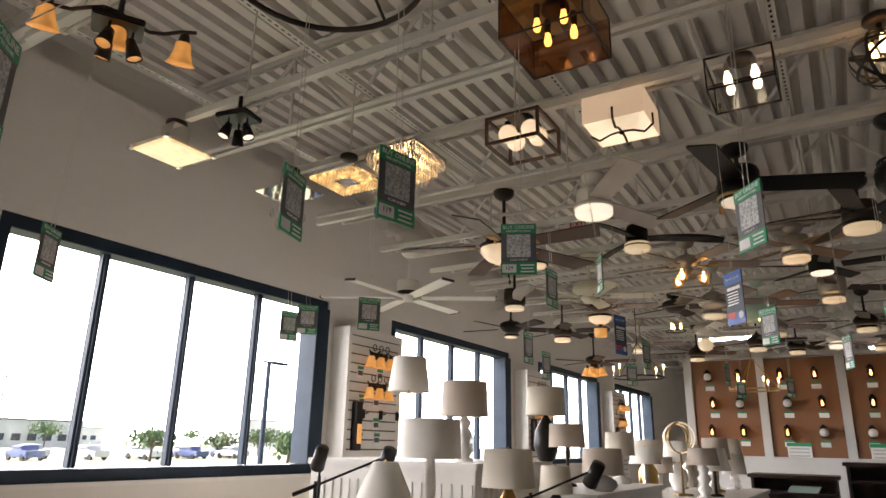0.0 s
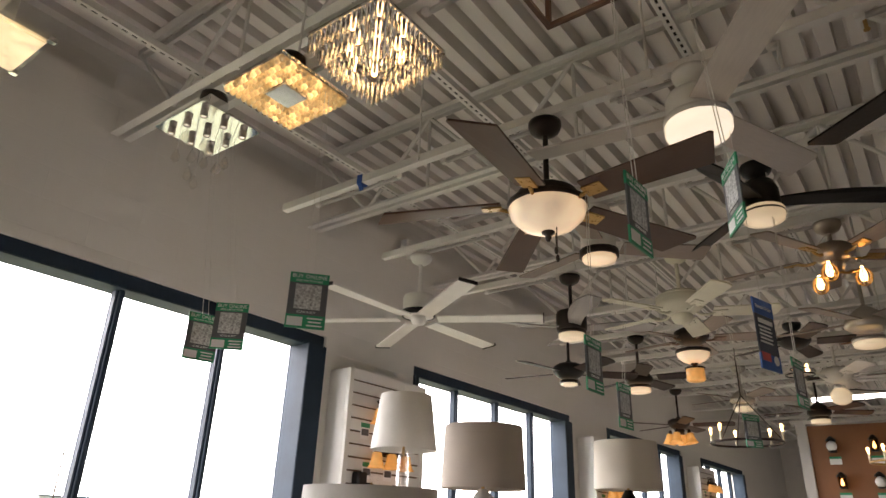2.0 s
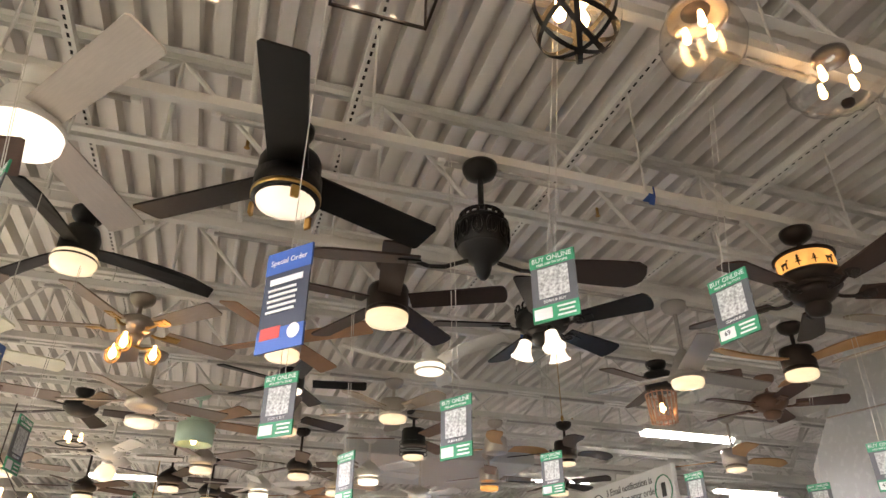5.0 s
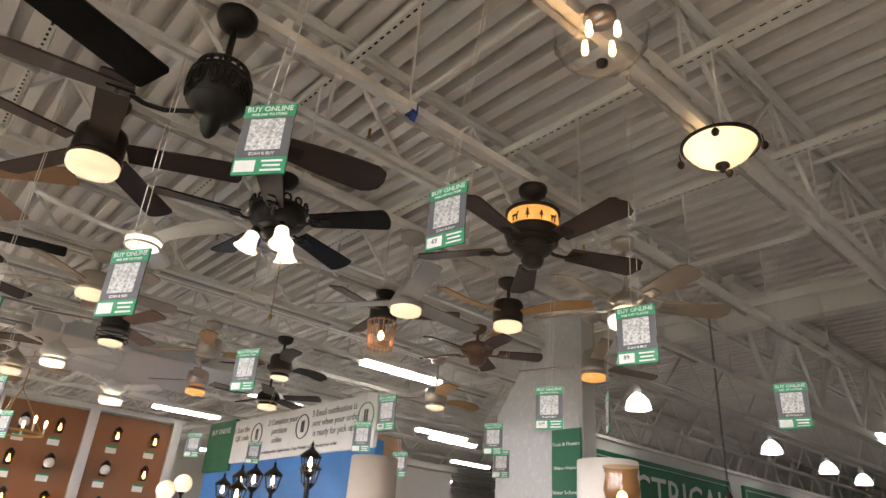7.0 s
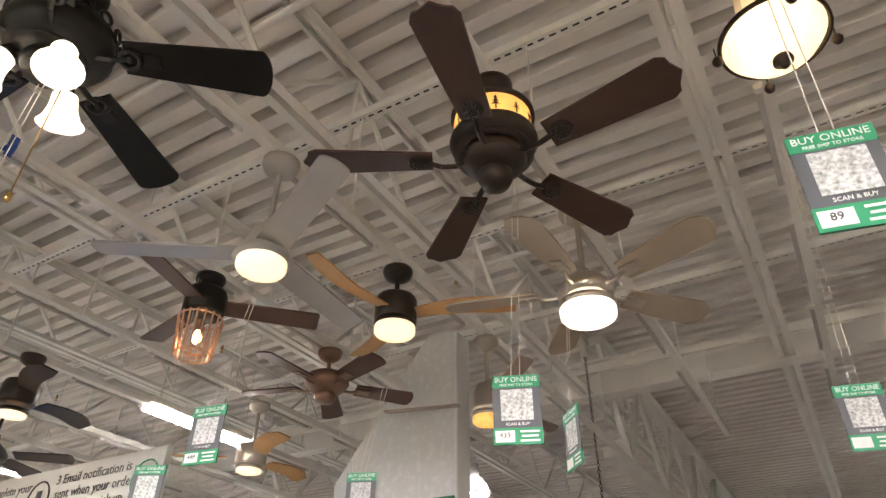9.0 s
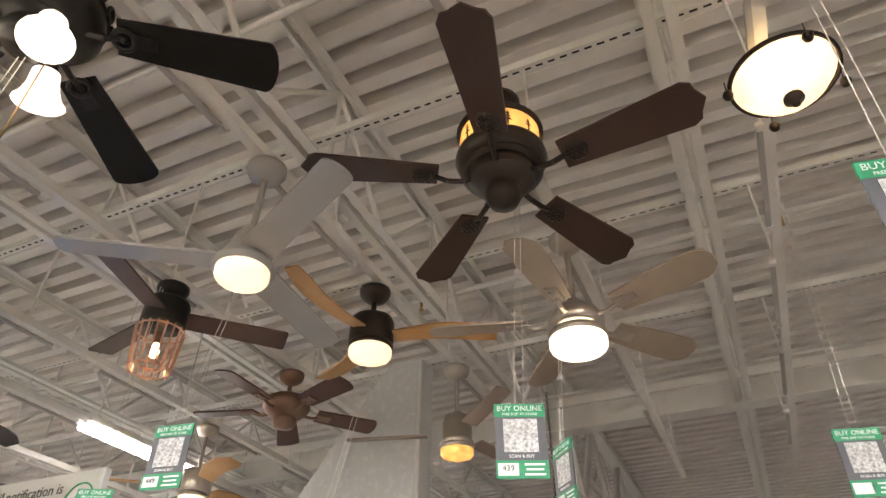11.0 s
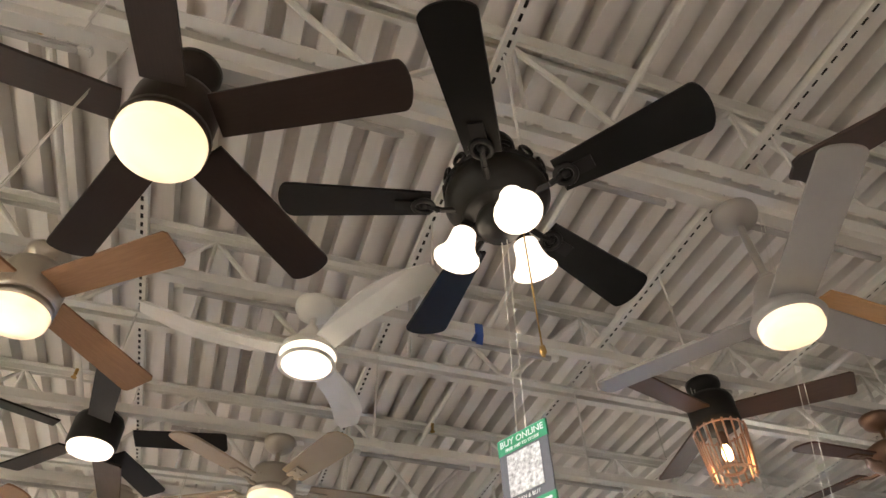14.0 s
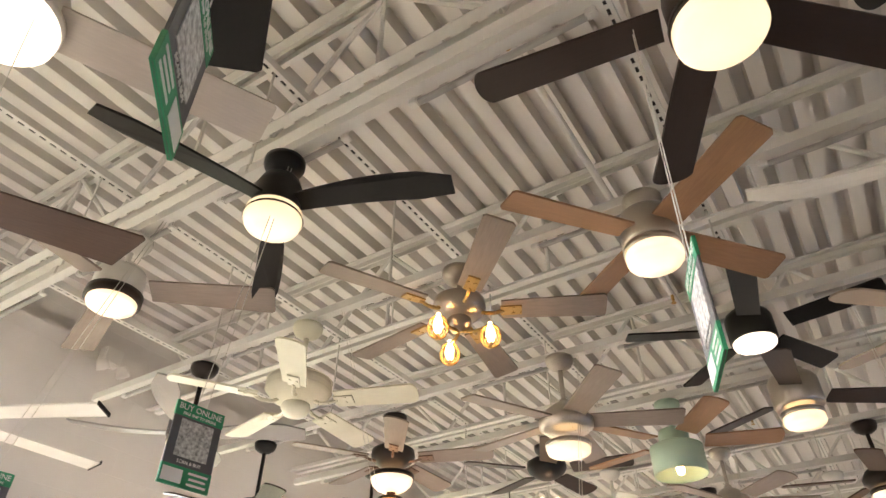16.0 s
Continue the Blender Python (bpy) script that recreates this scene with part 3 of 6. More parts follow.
for k in range(12):
    bm = bmesh.new()
    bm_torus(bm, 0.024, 0.005, pose(0, 0, 0, 0, 0, 30 * k) @ pose(0.107, 0, EGGTOP - 0.095, 0, 90, 0) @ Matrix.Diagonal((1.5, 0.85, 1, 1)), 14, 6)
    bm_rod(bm, (0.111 * math.cos(radians(30 * k)), 0.111 * math.sin(radians(30 * k)), EGGTOP - 0.07), (0.108 * math.cos(radians(30 * k)), 0.108 * math.sin(radians(30 * k)), EGGTOP - 0.12), 0.004, 5)
    part("filigree", bm, BLACK, f)
for k in range(18):
    part("crown_bar", box((0.09, 0, EGGTOP - 0.014), (0.012, 0.012, 0.022), 0.002), BRONZE, f, at=pose(0, 0, 0, 0, 0, 20 * k))
part("crown_ring", lathe(((0.074, 0.006), (0.09, 0.005), (0.094, -0.002), (0.08, -0.006)), 32), BLACK, f, at=(0, 0, EGGTOP))
part("filigree_collar", lathe(((0.1, 0.006), (0.11, 0), (0.1, -0.006)), 32), BLACK, f, at=(0, 0, EGGTOP - 0.042))
part("waist_ring", lathe(((0.092, 0.005), (0.102, 0), (0.09, -0.006)), 32), BLACK, f, at=(0, 0, EGGTOP - 0.15))

# lodge fan with a lit band of amber mica above the blades
f = fan("rustic bronze ceiling fan with lit amber band and scalloped dark blades", 2.6, R1, 0.62, 5, -25, BRONZE, LODGEWOOD, bz=3.1, bf=0.5, house="pot", hs=0.78, light="", tip="notch", w0=0.1, w1=0.145, r0=0.2, iron=BRONZE, hub=0.055, pitch=12, iron_style="cone")
band = part("amber_band", lathe(((0.128, 0.045), (0.132, 0), (0.128, -0.045)), 40), G_AMBER, f, at=(0, 0, -0.26))
part("band_cap", lathe(((0.03, 0.03), (0.12, 0.012), (0.142, 0.004), (0.142, -0.008), (0.128, -0.01)), 40), BRONZE, f, at=(0, 0, -0.21))
part("base_ridge", lathe(((0.118, 0.008), (0.128, 0.004), (0.13, -0.004), (0.11, -0.01)), 40), BRONZE, f, at=(0, 0, -0.375))
part("base_ridge", lathe(((0.092, 0.006), (0.1, 0.002), (0.1, -0.006), (0.08, -0.01)), 40), BRONZE, f, at=(0, 0, -0.41))
part("band_base", lathe(((0.128, 0.006), (0.142, 0), (0.146, -0.02), (0.13, -0.05), (0.1, -0.06)), 40), BRONZE, f, at=(0, 0, -0.31))
for k in range(12):
    a = 30 * k
    bm = bmesh.new()
    if k % 3:
        h = 0.05 if k % 2 else 0.036
        for j in range(3):
            v = [bm.verts.new((0.0, s * (0.016 - 0.004 * j), -0.02 + j * h * 0.27)) for s in (-1, 1)] + [bm.verts.new((0.0, 0, j * h * 0.27 + h * 0.3 - 0.02))]
            bm.faces.new(v)
        bm_box(bm, (0, 0, -0.028), (0.002, 0.005, 0.02))
    else:
        bm_box(bm, (0, 0, -0.008), (0.002, 0.034, 0.012))
        for y in (-0.013, -0.007, 0.009, 0.014):
            bm_box(bm, (0, y, -0.024), (0.002, 0.003, 0.024))
        bm_box(bm, (0, 0.02, 0.004), (0.002, 0.012, 0.008))
    part("cutout", bm, BLACK, band, at=pose(0, 0, 0, 0, 0, a) @ pose(0.1345, 0, 0))

fan("brushed nickel ceiling fan with champagne blades and drum light", 3.42, R1, 0.59, 5, 32, NICKEL, CHAMPAGNE, bz=3.04, lightm=G_COOL, lz=2.965, ls=1.0, house="bell", hs=0.9, tip="petal", w0=0.1, w1=0.14, r0=0.19, iron=NICKEL, pitch=14)
f = fan("white six blade ceiling fan with dark motor band", -2.88, 4.96, 0.82, 6, 28, WHITE, WHITE, bz=2.99, bf=1.12, house="drum", hs=1.0, light="", tip="square", w0=0.1, w1=0.115, r0=0.13, pitch=6, hub=0.05)
part("motor_band", lathe(((0.1, 0.02), (0.112, 0.018), (0.112, -0.018), (0.1, -0.02)), 32), BLACK, f, at=(0, 0, -0.475))
for k in range(6):
    part("blade_end_cap", box((0.822, 0, 0), (0.008, 0.118, 0.022), 0.002), BLACK, f, at=pose(0, 0, -0.51, 0, 0, 28 + 60 * k) @ pose(0, 0, 0, -6))
f = fan("white ceiling fan with amber lit drum and grey brown blades", -1.57, R2, 0.62, 3, 40, WHITE, TAUPE, bz=3.2, house="drum", hs=0.9, lightm=G_ALAB, lz=3.16, ls=0.85, tip="square", r0=0.13, pitch=12)
part("light_collar", lathe(((0.09, 0.03), (0.108, 0.028), (0.108, -0.01), (0.09, -0.012)), 32), BRONZE, f, at=(0, 0, -0.355))
fan("black three blade ceiling fan with swooping blades and dome light", -0.715, R2, 0.63, 3, 20, BLACK, BLACKBLADE, bz=3.24, house="slim", hs=1.15, light="dome", ls=0.82, lz=3.22, tip="sweep", w0=0.07, w1=0.105, r0=0.07, bow=-0.04, pitch=14)
f = fan("bronze hugger ceiling fan with dark wood blades and drum light", 0.755, R2, 0.62, 5, -28, BRONZE, DARKWOOD, bz=3.19, light="drum", ls=0.98, lz=3.13, hs=1.0, tip="round", w0=0.115, w1=0.13, r0=0.12)
f = fan("black carved hugger ceiling fan with three lit bell shades", 1.64, R2, 0.61, 5, 21, BLACK, BLACKBLADE, bz=3.18, house="pot", hs=1.12, light="", tip="round", w0=0.1, w1=0.145, r0=0.19, iron=BLACK, hub=0.065, pitch=13, iron_style="ring")
for k in range(14):
    bm = bmesh.new()
    bm_torus(bm, 0.02, 0.006, pose(0, 0, 0, 0, 0, 360 / 14 * k) @ pose(0.148, 0, 0, 0, 90, 0), 12, 6)
    part("carving", bm, BLACK, f, at=(0, 0, -0.24))
for a in (265, 25, 145):
    bm = bmesh.new()
    bm_path(bm, [(0.03, 0, -0.36), (0.08, 0, -0.385), (0.1, 0, -0.4)], 0.009, 8)
    part("arm", bm, BLACK, f, at=pose(0, 0, 0, 0, 0, a))
    bell_shade(f, (0.1 * math.cos(radians(a)), 0.1 * math.sin(radians(a)), -0.395), G_COOL, 16, a, BLACK, s=1.02)
for r_, z_ in ((0.15, -0.255), (0.128, -0.335), (0.1, -0.36)):
    part("motor_ridge", lathe(((r_ - 0.012, 0.006), (r_, 0.004), (r_ + 0.003, -0.002), (r_ - 0.01, -0.008)), 32), BLACK, f, at=(0, 0, z_))
pull_chain(f, 0.05, -0.03, -0.4, 0.42, BRASS)
fan("silver grey three blade ceiling fan with round light", 2.535, R2, 0.61, 3, 4, GREYBLADE, GREYBLADE, bz=3.0, bf=0.8, house="cone", light="drum", lz=2.975, ls=0.82, tip="round", w0=0.12, w1=0.11, r0=0.05, pitch=10)
fan("bronze ceiling fan with three orange wood blades and drum light", 3.44, 4.95, 0.58, 3, 56, BRONZE, OAKTAN, bz=3.2, house="drum", hs=0.95, light="drum", ls=0.88, lz=3.135, tip="swoop", w0=0.07, w1=0.11, r0=0.09, bow=0.02)
fan("brushed nickel ceiling fan with frosted amber lit cup", 4.345, R2, 0.62, 3, -15, NICKEL, TAUPE, bz=3.05, house="slim", hs=1.1, light="drum", lightm=G_AMBER, ls=0.8, lz=2.975, tip="round", w0=0.09, w1=0.08)
fan("dark bronze ceiling fan with grey swooping blades and round light", -2.2, 5.85, 0.6, 4, 40, BRONZE, GREYBLADE, bz=3.06, bf=0.8, house="drum", light="drum", ls=0.85, lz=3.02, tip="swoop", w0=0.08, w1=0.14, r0=0.09, bow=0.03)
f = fan("cream ornate five blade ceiling fan without a light", -1.42, R3, 0.58, 5, 22, CREAM, CREAM, bz=3.04, bf=0.9, house="pot", hs=1.15, light="", tip="round", w0=0.11, w1=0.13, r0=0.19, iron=CREAM, hub=0.065)
for k in range(3):
    part("motor_ridge", lathe(((0.14, 0.006), (0.156, 0), (0.14, -0.006)), 32), CREAM, f, at=(0, 0, -0.36 - 0.025 * k))
f = fan("rose brass ceiling fan with three caged filament bulbs", -0.53, R3, 0.62, 5, 27, PEWTER, TAUPE, bz=3.24, house="pot", hs=0.85, light="", tip="square", w0=0.1, w1=0.125, r0=0.18, iron=BRASS, hub=0.05)
for a in (-100, 20, 140):
    c, s_ = math.cos(radians(a)), math.sin(radians(a))
    bm = bmesh.new()
    bm_path(bm, [(0, 0, -0.36), (0.06, 0, -0.37), (0.125, 0, -0.35)], 0.008, 6)
    part("arm", bm, BRASS, f, at=pose(0, 0, 0, 0, 0, a))
    bulb(f, (0.13 * c, 0.13 * s_, -0.355), 0.022)
    for k in range(6):
        bm = bmesh.new()
        bm_torus(bm, 0.042, 0.0022, pose(0, 0, 0, 0, 0, 30 * k) @ pose(0, 0, 0, 90) @ Matrix.Diagonal((1, 1.25, 1, 1)), 18, 5)
        part("cage_wire", bm, BRASS, f, at=(0.13 * c, 0.13 * s_, -0.4))
fan("brushed nickel ceiling fan with four wood blades and light", 0.318, 5.8, 0.58, 4, 52, NICKEL, MAPLE, bz=3.27, light="drum", lightm=G_ALAB, ls=0.92, lz=3.195, tip="square", w0=0.11, w1=0.13, r0=0.1)
fan("white three blade ceiling fan with wavy blades and bright light", 1.26, 5.8, 0.59, 3, -57, WHITE, WHITE, bz=3.22, house="cone", hs=0.95, light="drum", lightm=G_COOL, ls=0.9, lz=3.215, tip="swoop", w0=0.08, w1=0.12, r0=0.06, bow=0.05)
f = fan("black ceiling fan with rose gold rod cage and candle bulb", 3.025, R3, 0.57, 3, -43, BLACK, WALNUT, bz=3.28, house="drum", hs=0.95, light="", tip="square", w0=0.11, w1=0.13, r0=0.1)
for k in range(18):
    a = 2 * math.pi * k / 18
    part("cage_rod", rod((0.108 * math.cos(a), 0.108 * math.sin(a), -0.29), (0.088 * math.cos(a), 0.088 * math.sin(a), -0.505), 0.0045, 6), ROSEGOLD, f)
for z_, r_ in ((-0.3, 0.108), (-0.492, 0.089)):
    bm = bmesh.new()
    bm_torus(bm, r_, 0.004, pose(0, 0, z_), 32, 6)
    part("cage_ring", bm, ROSEGOLD, f)
part("lower_ring", lathe(((0.045, 0.006), (0.056, 0.005), (0.056, -0.005), (0.045, -0.006)), 24), ROSEGOLD, f, at=(0, 0, -0.47))
part("socket", lathe(((0.02, 0.06), (0.022, 0.01), (0.018, 0)), 14), COPPER, f, at=(0, 0, -0.365))
bulb(f, (0, 0, -0.36), 0.022)
fan("copper bronze five blade ceiling fan without a light", 4.02, 5.84, 0.55, 5, 34, COPPER, REDWOOD, bz=3.22, house="pot", light="", tip="round", r0=0.18, iron=COPPER, hub=0.065)
f = fan("bronze ceiling fan with two tier lit amber bowls", -1.69, 6.95, 0.62, 5, 20, BRONZE, TAUPE, bz=3.17, house="pot", light="bowl", lightm=G_ALAB, ls=0.72, lz=3.06, tip="round", iron=COPPER)
part("lower_lantern", lathe(((0.07, 0), (0.072, -0.09), (0.06, -0.1), (0, -0.102)), 12), G_AMBER, f, at=(0, 0, -0.57))
part("lantern_frame", lathe(((0.074, 0.008), (0.08, 0), (0.074, -0.008)), 12), BRONZE, f, at=(0, 0, -0.57))
fan("dark ceiling fan with small lit glass cup", -2.72, R4, 0.6, 5, 40, BLACK, DARKWOOD, bz=2.98, house="pot", light="dish", lz=2.9, ls=0.7, tip="round")
fan("nickel ceiling fan with taupe blades and round light", -0.49, 6.8, 0.585, 5, 25, NICKEL, TAUPE, bz=3.09, house="bell", hs=1.1, light="dish", lz=2.96, ls=1.05, tip="square", w0=0.11, w1=0.13, r0=0.12)
fan("black five blade ceiling fan with flat bright light", 0.47, R4, 0.58, 5, -10, BLACK, BLACKBLADE, bz=3.34, house="drum", light="dish", lightm=G_COOL, ls=0.95, lz=3.3, tip="square", w0=0.1, w1=0.115)
fan("nickel ceiling fan with silver blades and drum light", 1.285, R4, 0.6, 5, 5, NICKEL, CHAMPAGNE, bz=3.2, light="drum", lz=3.17, ls=0.95, tip="petal", iron=NICKEL)
f = fan("mint green pot shaped ceiling fan with wood blades", -0.17, R5, 0.6, 5, 20, MINT, MAPLE, bz=3.2, house="drum", hs=0.8, light="", tip="round", w0=0.12, w1=0.14)
part("pot_shade", lathe(((0.03, 0.06), (0.13, 0.05), (0.15, 0.04), (0.15, -0.12), (0.142, -0.12), (0.142, 0.03), (0, 0.035)), 32), MINT, f, at=(0, 0, -0.37))
bulb(f, (0, 0, -0.41), 0.025)
fan("nickel cylinder ceiling fan with dark blades and light", 0.53, 7.6, 0.6, 3, 30, NICKEL, DARKWOOD, bz=3.3, hs=1.2, light="drum", lightm=G_ALAB, lz=3.19, ls=0.95, tip="square")
f = fan("black caged ceiling fan with copper tinted blades", 1.68, R5, 0.6, 3, 45, BLACK, COPPER, bz=3.2, light="dish", ls=0.9, lz=3.06, tip="round")
bm = bmesh.new()
for k in range(4):
    bm_torus(bm, 0.125, 0.004, pose(0, 0, -0.33 - 0.035 * k), 28, 6)
part("cage", bm, BLACK, f)
fan("nickel ceiling fan with golden oak blades", 2.5, 7.7, 0.58, 3, 10, NICKEL, OAKTAN, bz=3.2, light="", tip="swoop")
fan("bronze ceiling fan with dark blades and round light", 3.15, 7.55, 0.58, 3, 15, BRONZE, DARKWOOD, bz=3.18, light="dish", lz=3.08, ls=0.8, tip="swoop")
fan("nickel ceiling fan with light oak blades and light", 4.47, 6.85, 0.6, 3, 5, NICKEL, OAKTAN, bz=3.05, light="dish", lz=2.98, ls=0.85, tip="swoop")
fan("white schoolhouse globe ceiling fan", -0.9, 8.6, 0.6, 5, 10, WHITE, WHITE, bz=3.1, house="pot", light="globe", lz=3.0, tip="round", iron=WHITE)
f = fan("black ceiling fan with ring cage and small bulbs", -1.1, 7.9, 0.58, 5, 10, BLACK, DARKWOOD, bz=3.28, house="pot", light="", tip="round")
bm = bmesh.new()
bm_torus(bm, 0.11, 0.006, pose(0, 0, -0.5), 28, 6)
bm_torus(bm, 0.07, 0.005, pose(0, 0, -0.45), 24, 6)
part("ring_cage", bm, BLACK, f)
for a in (0, 120, 240):
    bulb(f, (0.06 * math.cos(radians(a)), 0.06 * math.sin(radians(a)), -0.43), 0.016)
f = fan("bronze ceiling fan with golden bell shades", -2.9, 10.3, 0.66, 5, 10, BRONZE, WALNUT, bz=3.0, house="pot", light="", tip="round", hub=0.06)
for a in (0, 90, 180, 270):
    bell_shade(f, (0.12 * math.cos(radians(a)), 0.12 * math.sin(radians(a)), -0.6), G_AMBER, 10, a, BRONZE, 1.3)
fan("white ceiling fan with square light", 2.23, 9.3, 0.6, 5, 10, WHITE, WHITE, bz=3.0, house="pot", light="drum", lightm=G_COOL, lz=2.9, tip="round")
fan("nickel ceiling fan with amber lit cup", 2.95, 9.0, 0.55, 3, 10, NICKEL, TAUPE, bz=3.2, light="drum", lightm=G_AMBER, lz=3.1, ls=0.9, tip="round")
# rows further back
FAR = [(-2.4, 7.65, BRONZE, DARKWOOD, G_ALAB, 3.05, 8), (-0.1, 8.6, NICKEL, TAUPE, G_SOFT, 3.1, 30), (0.8, 8.6, BRONZE, WALNUT, G_SOFT, 3.1, 50), (1.5, 8.65, WHITE, WHITE, G_COOL, 3.1, 15),
       (-1.9, 9.35, NICKEL, TAUPE, G_SOFT, 3.1, 22), (-0.4, 9.4, BRONZE, DARKWOOD, G_SOFT, 3.05, 5), (0.5, 9.5, WHITE, WHITE, G_COOL, 3.05, 40), (1.3, 9.4, NICKEL, GREYBLADE, G_SOFT, 3.1, 18),
       (-1.3, 10.2, BRONZE, WALNUT, G_SOFT, 3.05, 33), (0.0, 10.3, BLACK, BLACKBLADE, G_SOFT, 3.1, 60), (1.0, 10.3, NICKEL, MAPLE, G_SOFT, 3.1, 12), (3.6, 8.6, BLACK, DARKWOOD, G_SOFT, 3.1, 25)]
for x, y, b, bl, lm, z, a in FAR:
    nm = {"oil_rubbed_bronze": "bronze", "brushed_nickel": "brushed nickel", "white_enamel": "white", "matte_black_metal": "black"}[b.name]
    fan(nm + " ceiling fan with five blades and lit round shade", x, y, 0.58, 5, a, b, bl, bz=z, light="drum", lightm=lm, lz=z - 0.08, ls=0.9, tip="round", house="bell")


# ---- ceiling lights on the nearer rails ----
def ceiling_light(label, x, y, cat_="ceiling light"):
    f = thing("ceiling_light", (x, y, RAILZ), label, cat_, "display ceiling lights")
    part("canopy", lathe(((0, 0.012), (0.06, 0.01), (0.062, -0.012), (0.05, -0.022), (0, -0.024)), 20), BRONZE, f)
    return f


def frame_box(w, d, h, t, z):
    """Twelve-edge box frame, top at z."""
    bm = bmesh.new()
    for sx in (-1, 1):
        for sy in (-1, 1):
            bm_box(bm, (sx * w / 2, sy * d / 2, z - h / 2), (t, t, h))
    for zz in (z - t / 2, z - h + t / 2):
        for s in (-1, 1):
            bm_box(bm, (0, s * d / 2, zz), (w - t, t, t))
            bm_box(bm, (s * w / 2, 0, zz), (t, d - t, t))
    return bm


# chrome square with spot cups and crystal drops
f = ceiling_light("square chrome flush light with spots and crystal drops", -2.6, 3.06)
part("plate", box((0, 0, -0.165), (0.36, 0.3, 0.012), 0.002), CHROME, f)
part("stem", box((0, 0, -0.09), (0.1, 0.1, 0.14), 0.004), CHROME, f)
for i in range(3):
    for j in range(3):
        x, y = (i - 1) * 0.12, (j - 1) * 0.1
        cup = part("spot_cup", lathe(((0.016, 0), (0.017, -0.03), (0.013, -0.031), (0.012, -0.012), (0, -0.01)), 14), NICKEL, f, at=(x, y, -0.172))
        part("lens", lathe(((0.012, 0), (0, -0.002)), 12), G_COOL, cup, at=(0, 0, -0.026))
for k in range(11):
    a, r = 2.4 * k, 0.03 + 0.011 * k
    d = part("crystal_drop", lathe(((0, 0), (0.005, -0.01), (0.018, -0.042), (0.019, -0.056), (0, -0.076)), 8), CRYSTAL, f, at=(r * math.cos(a), r * math.sin(a), -0.25 - 0.022 * (k % 5)))
    part("wire", rod((0, 0, 0), (0, 0, 0.08 + 0.022 * (k % 5)), 0.0014, 4), CHROME, d)

# flat square crystal pave light
f = ceiling_light("flat square gold crystal flush light glowing warm", -2.1, 3.08)
# Sparkle is put into the beads as their own glow, random per bead.
G_CRYS = glow("crystal_bead_sparkle_glow", (1.0, 0.62, 0.24), 0.8, base=(0.9, 0.75, 0.45), mottled=0.85, scale=40, twinkle=2.2)
part("back_plate", box((0, 0, -0.155), (0.36, 0.36, 0.02), 0.003), CHROME, f)
bead = to_mesh("crystal_bead", bm_lathe(bmesh.new(), ((0, 0), (0.011, -0.004), (0.013, -0.012), (0.007, -0.022), (0, -0.026)), 6), G_CRYS)
for i in range(13):
    for j in range(13):
        if max(abs(i - 6), abs(j - 6)) > 2:
            part("crystal_bead", bead, G_CRYS, f, at=((i - 6) * 0.0275, (j - 6) * 0.0275, -0.166))
part("frosted_centre", box((0, 0, -0.175), (0.12, 0.12, 0.012), 0.002), mat("mirror_plate", (0.75, 0.75, 0.75), 0.2, 1.0, vary=0.2, scale=60), f)

# cube of hanging crystal rods
f = ceiling_light("square crystal chandelier of hanging prisms lit from within", -1.69, 3.16)
part("frame", frame_box(0.37, 0.37, 0.02, 0.012, -0.04), CHROME, f)
part("top_plate", box((0, 0, -0.03), (0.36, 0.36, 0.006)), CHROME, f)
prism_long = to_mesh("prism", bm_lathe(bmesh.new(), ((0, 0), (0.008, -0.004), (0.008, -0.075), (0.004, -0.085), (0, -0.088)), 4), PRISM)
for ring, (half, zz, n) in enumerate(((0.18, -0.05, 15), (0.145, -0.1, 12), (0.11, -0.15, 9), (0.06, -0.17, 5))):
    for k in range(n):
        u = -half + 2 * half * k / (n - 1)
        for px, py in ((u, half), (u, -half), (half, u), (-half, u)):
            part("prism", prism_long, PRISM, f, at=(px, py, zz))
for px, py in ((0.07, 0.07), (-0.07, 0.07), (0.07, -0.07), (-0.07, -0.07), (0, 0), (0.11, 0), (-0.11, 0)):
    bulb(f, (px, py, -0.09), 0.013)

# dark wood box with four globes
f = ceiling_light("open dark wood box light with four frosted globes", -0.87, 3.15)
BOXWOOD = mat("dark_oak_frame", (0.09, 0.045, 0.025), 0.45, vary=0.25, scale=5, grain=0.8, stretch=(3, 0.4, 3))
part("box_frame", frame_box(0.31, 0.31, 0.17, 0.016, -0.03), BOXWOOD, f)
part("top_plate", box((0, 0, -0.036), (0.1, 0.28, 0.014), 0.002), BLACK, f)
G_GLOBE = glow("lit_opal_globe", (1.0, 0.72, 0.45), 0.85, mottled=0.25, scale=4)
for px, py in ((0.07, 0.055), (-0.07, 0.055), (0.07, -0.055), (-0.07, -0.055)):
    part("globe", lathe([(0.055 * math.sin(math.pi * k / 12), 0.055 * math.cos(math.pi * k / 12)) for k in range(13)], 22), G_GLOBE, f, at=(px, py, -0.105))
    part("socket", lathe(((0.018, 0.02), (0.02, 0), (0.02, -0.015), (0, -0.02)), 12), BLACK, f, at=(px, py, -0.048))

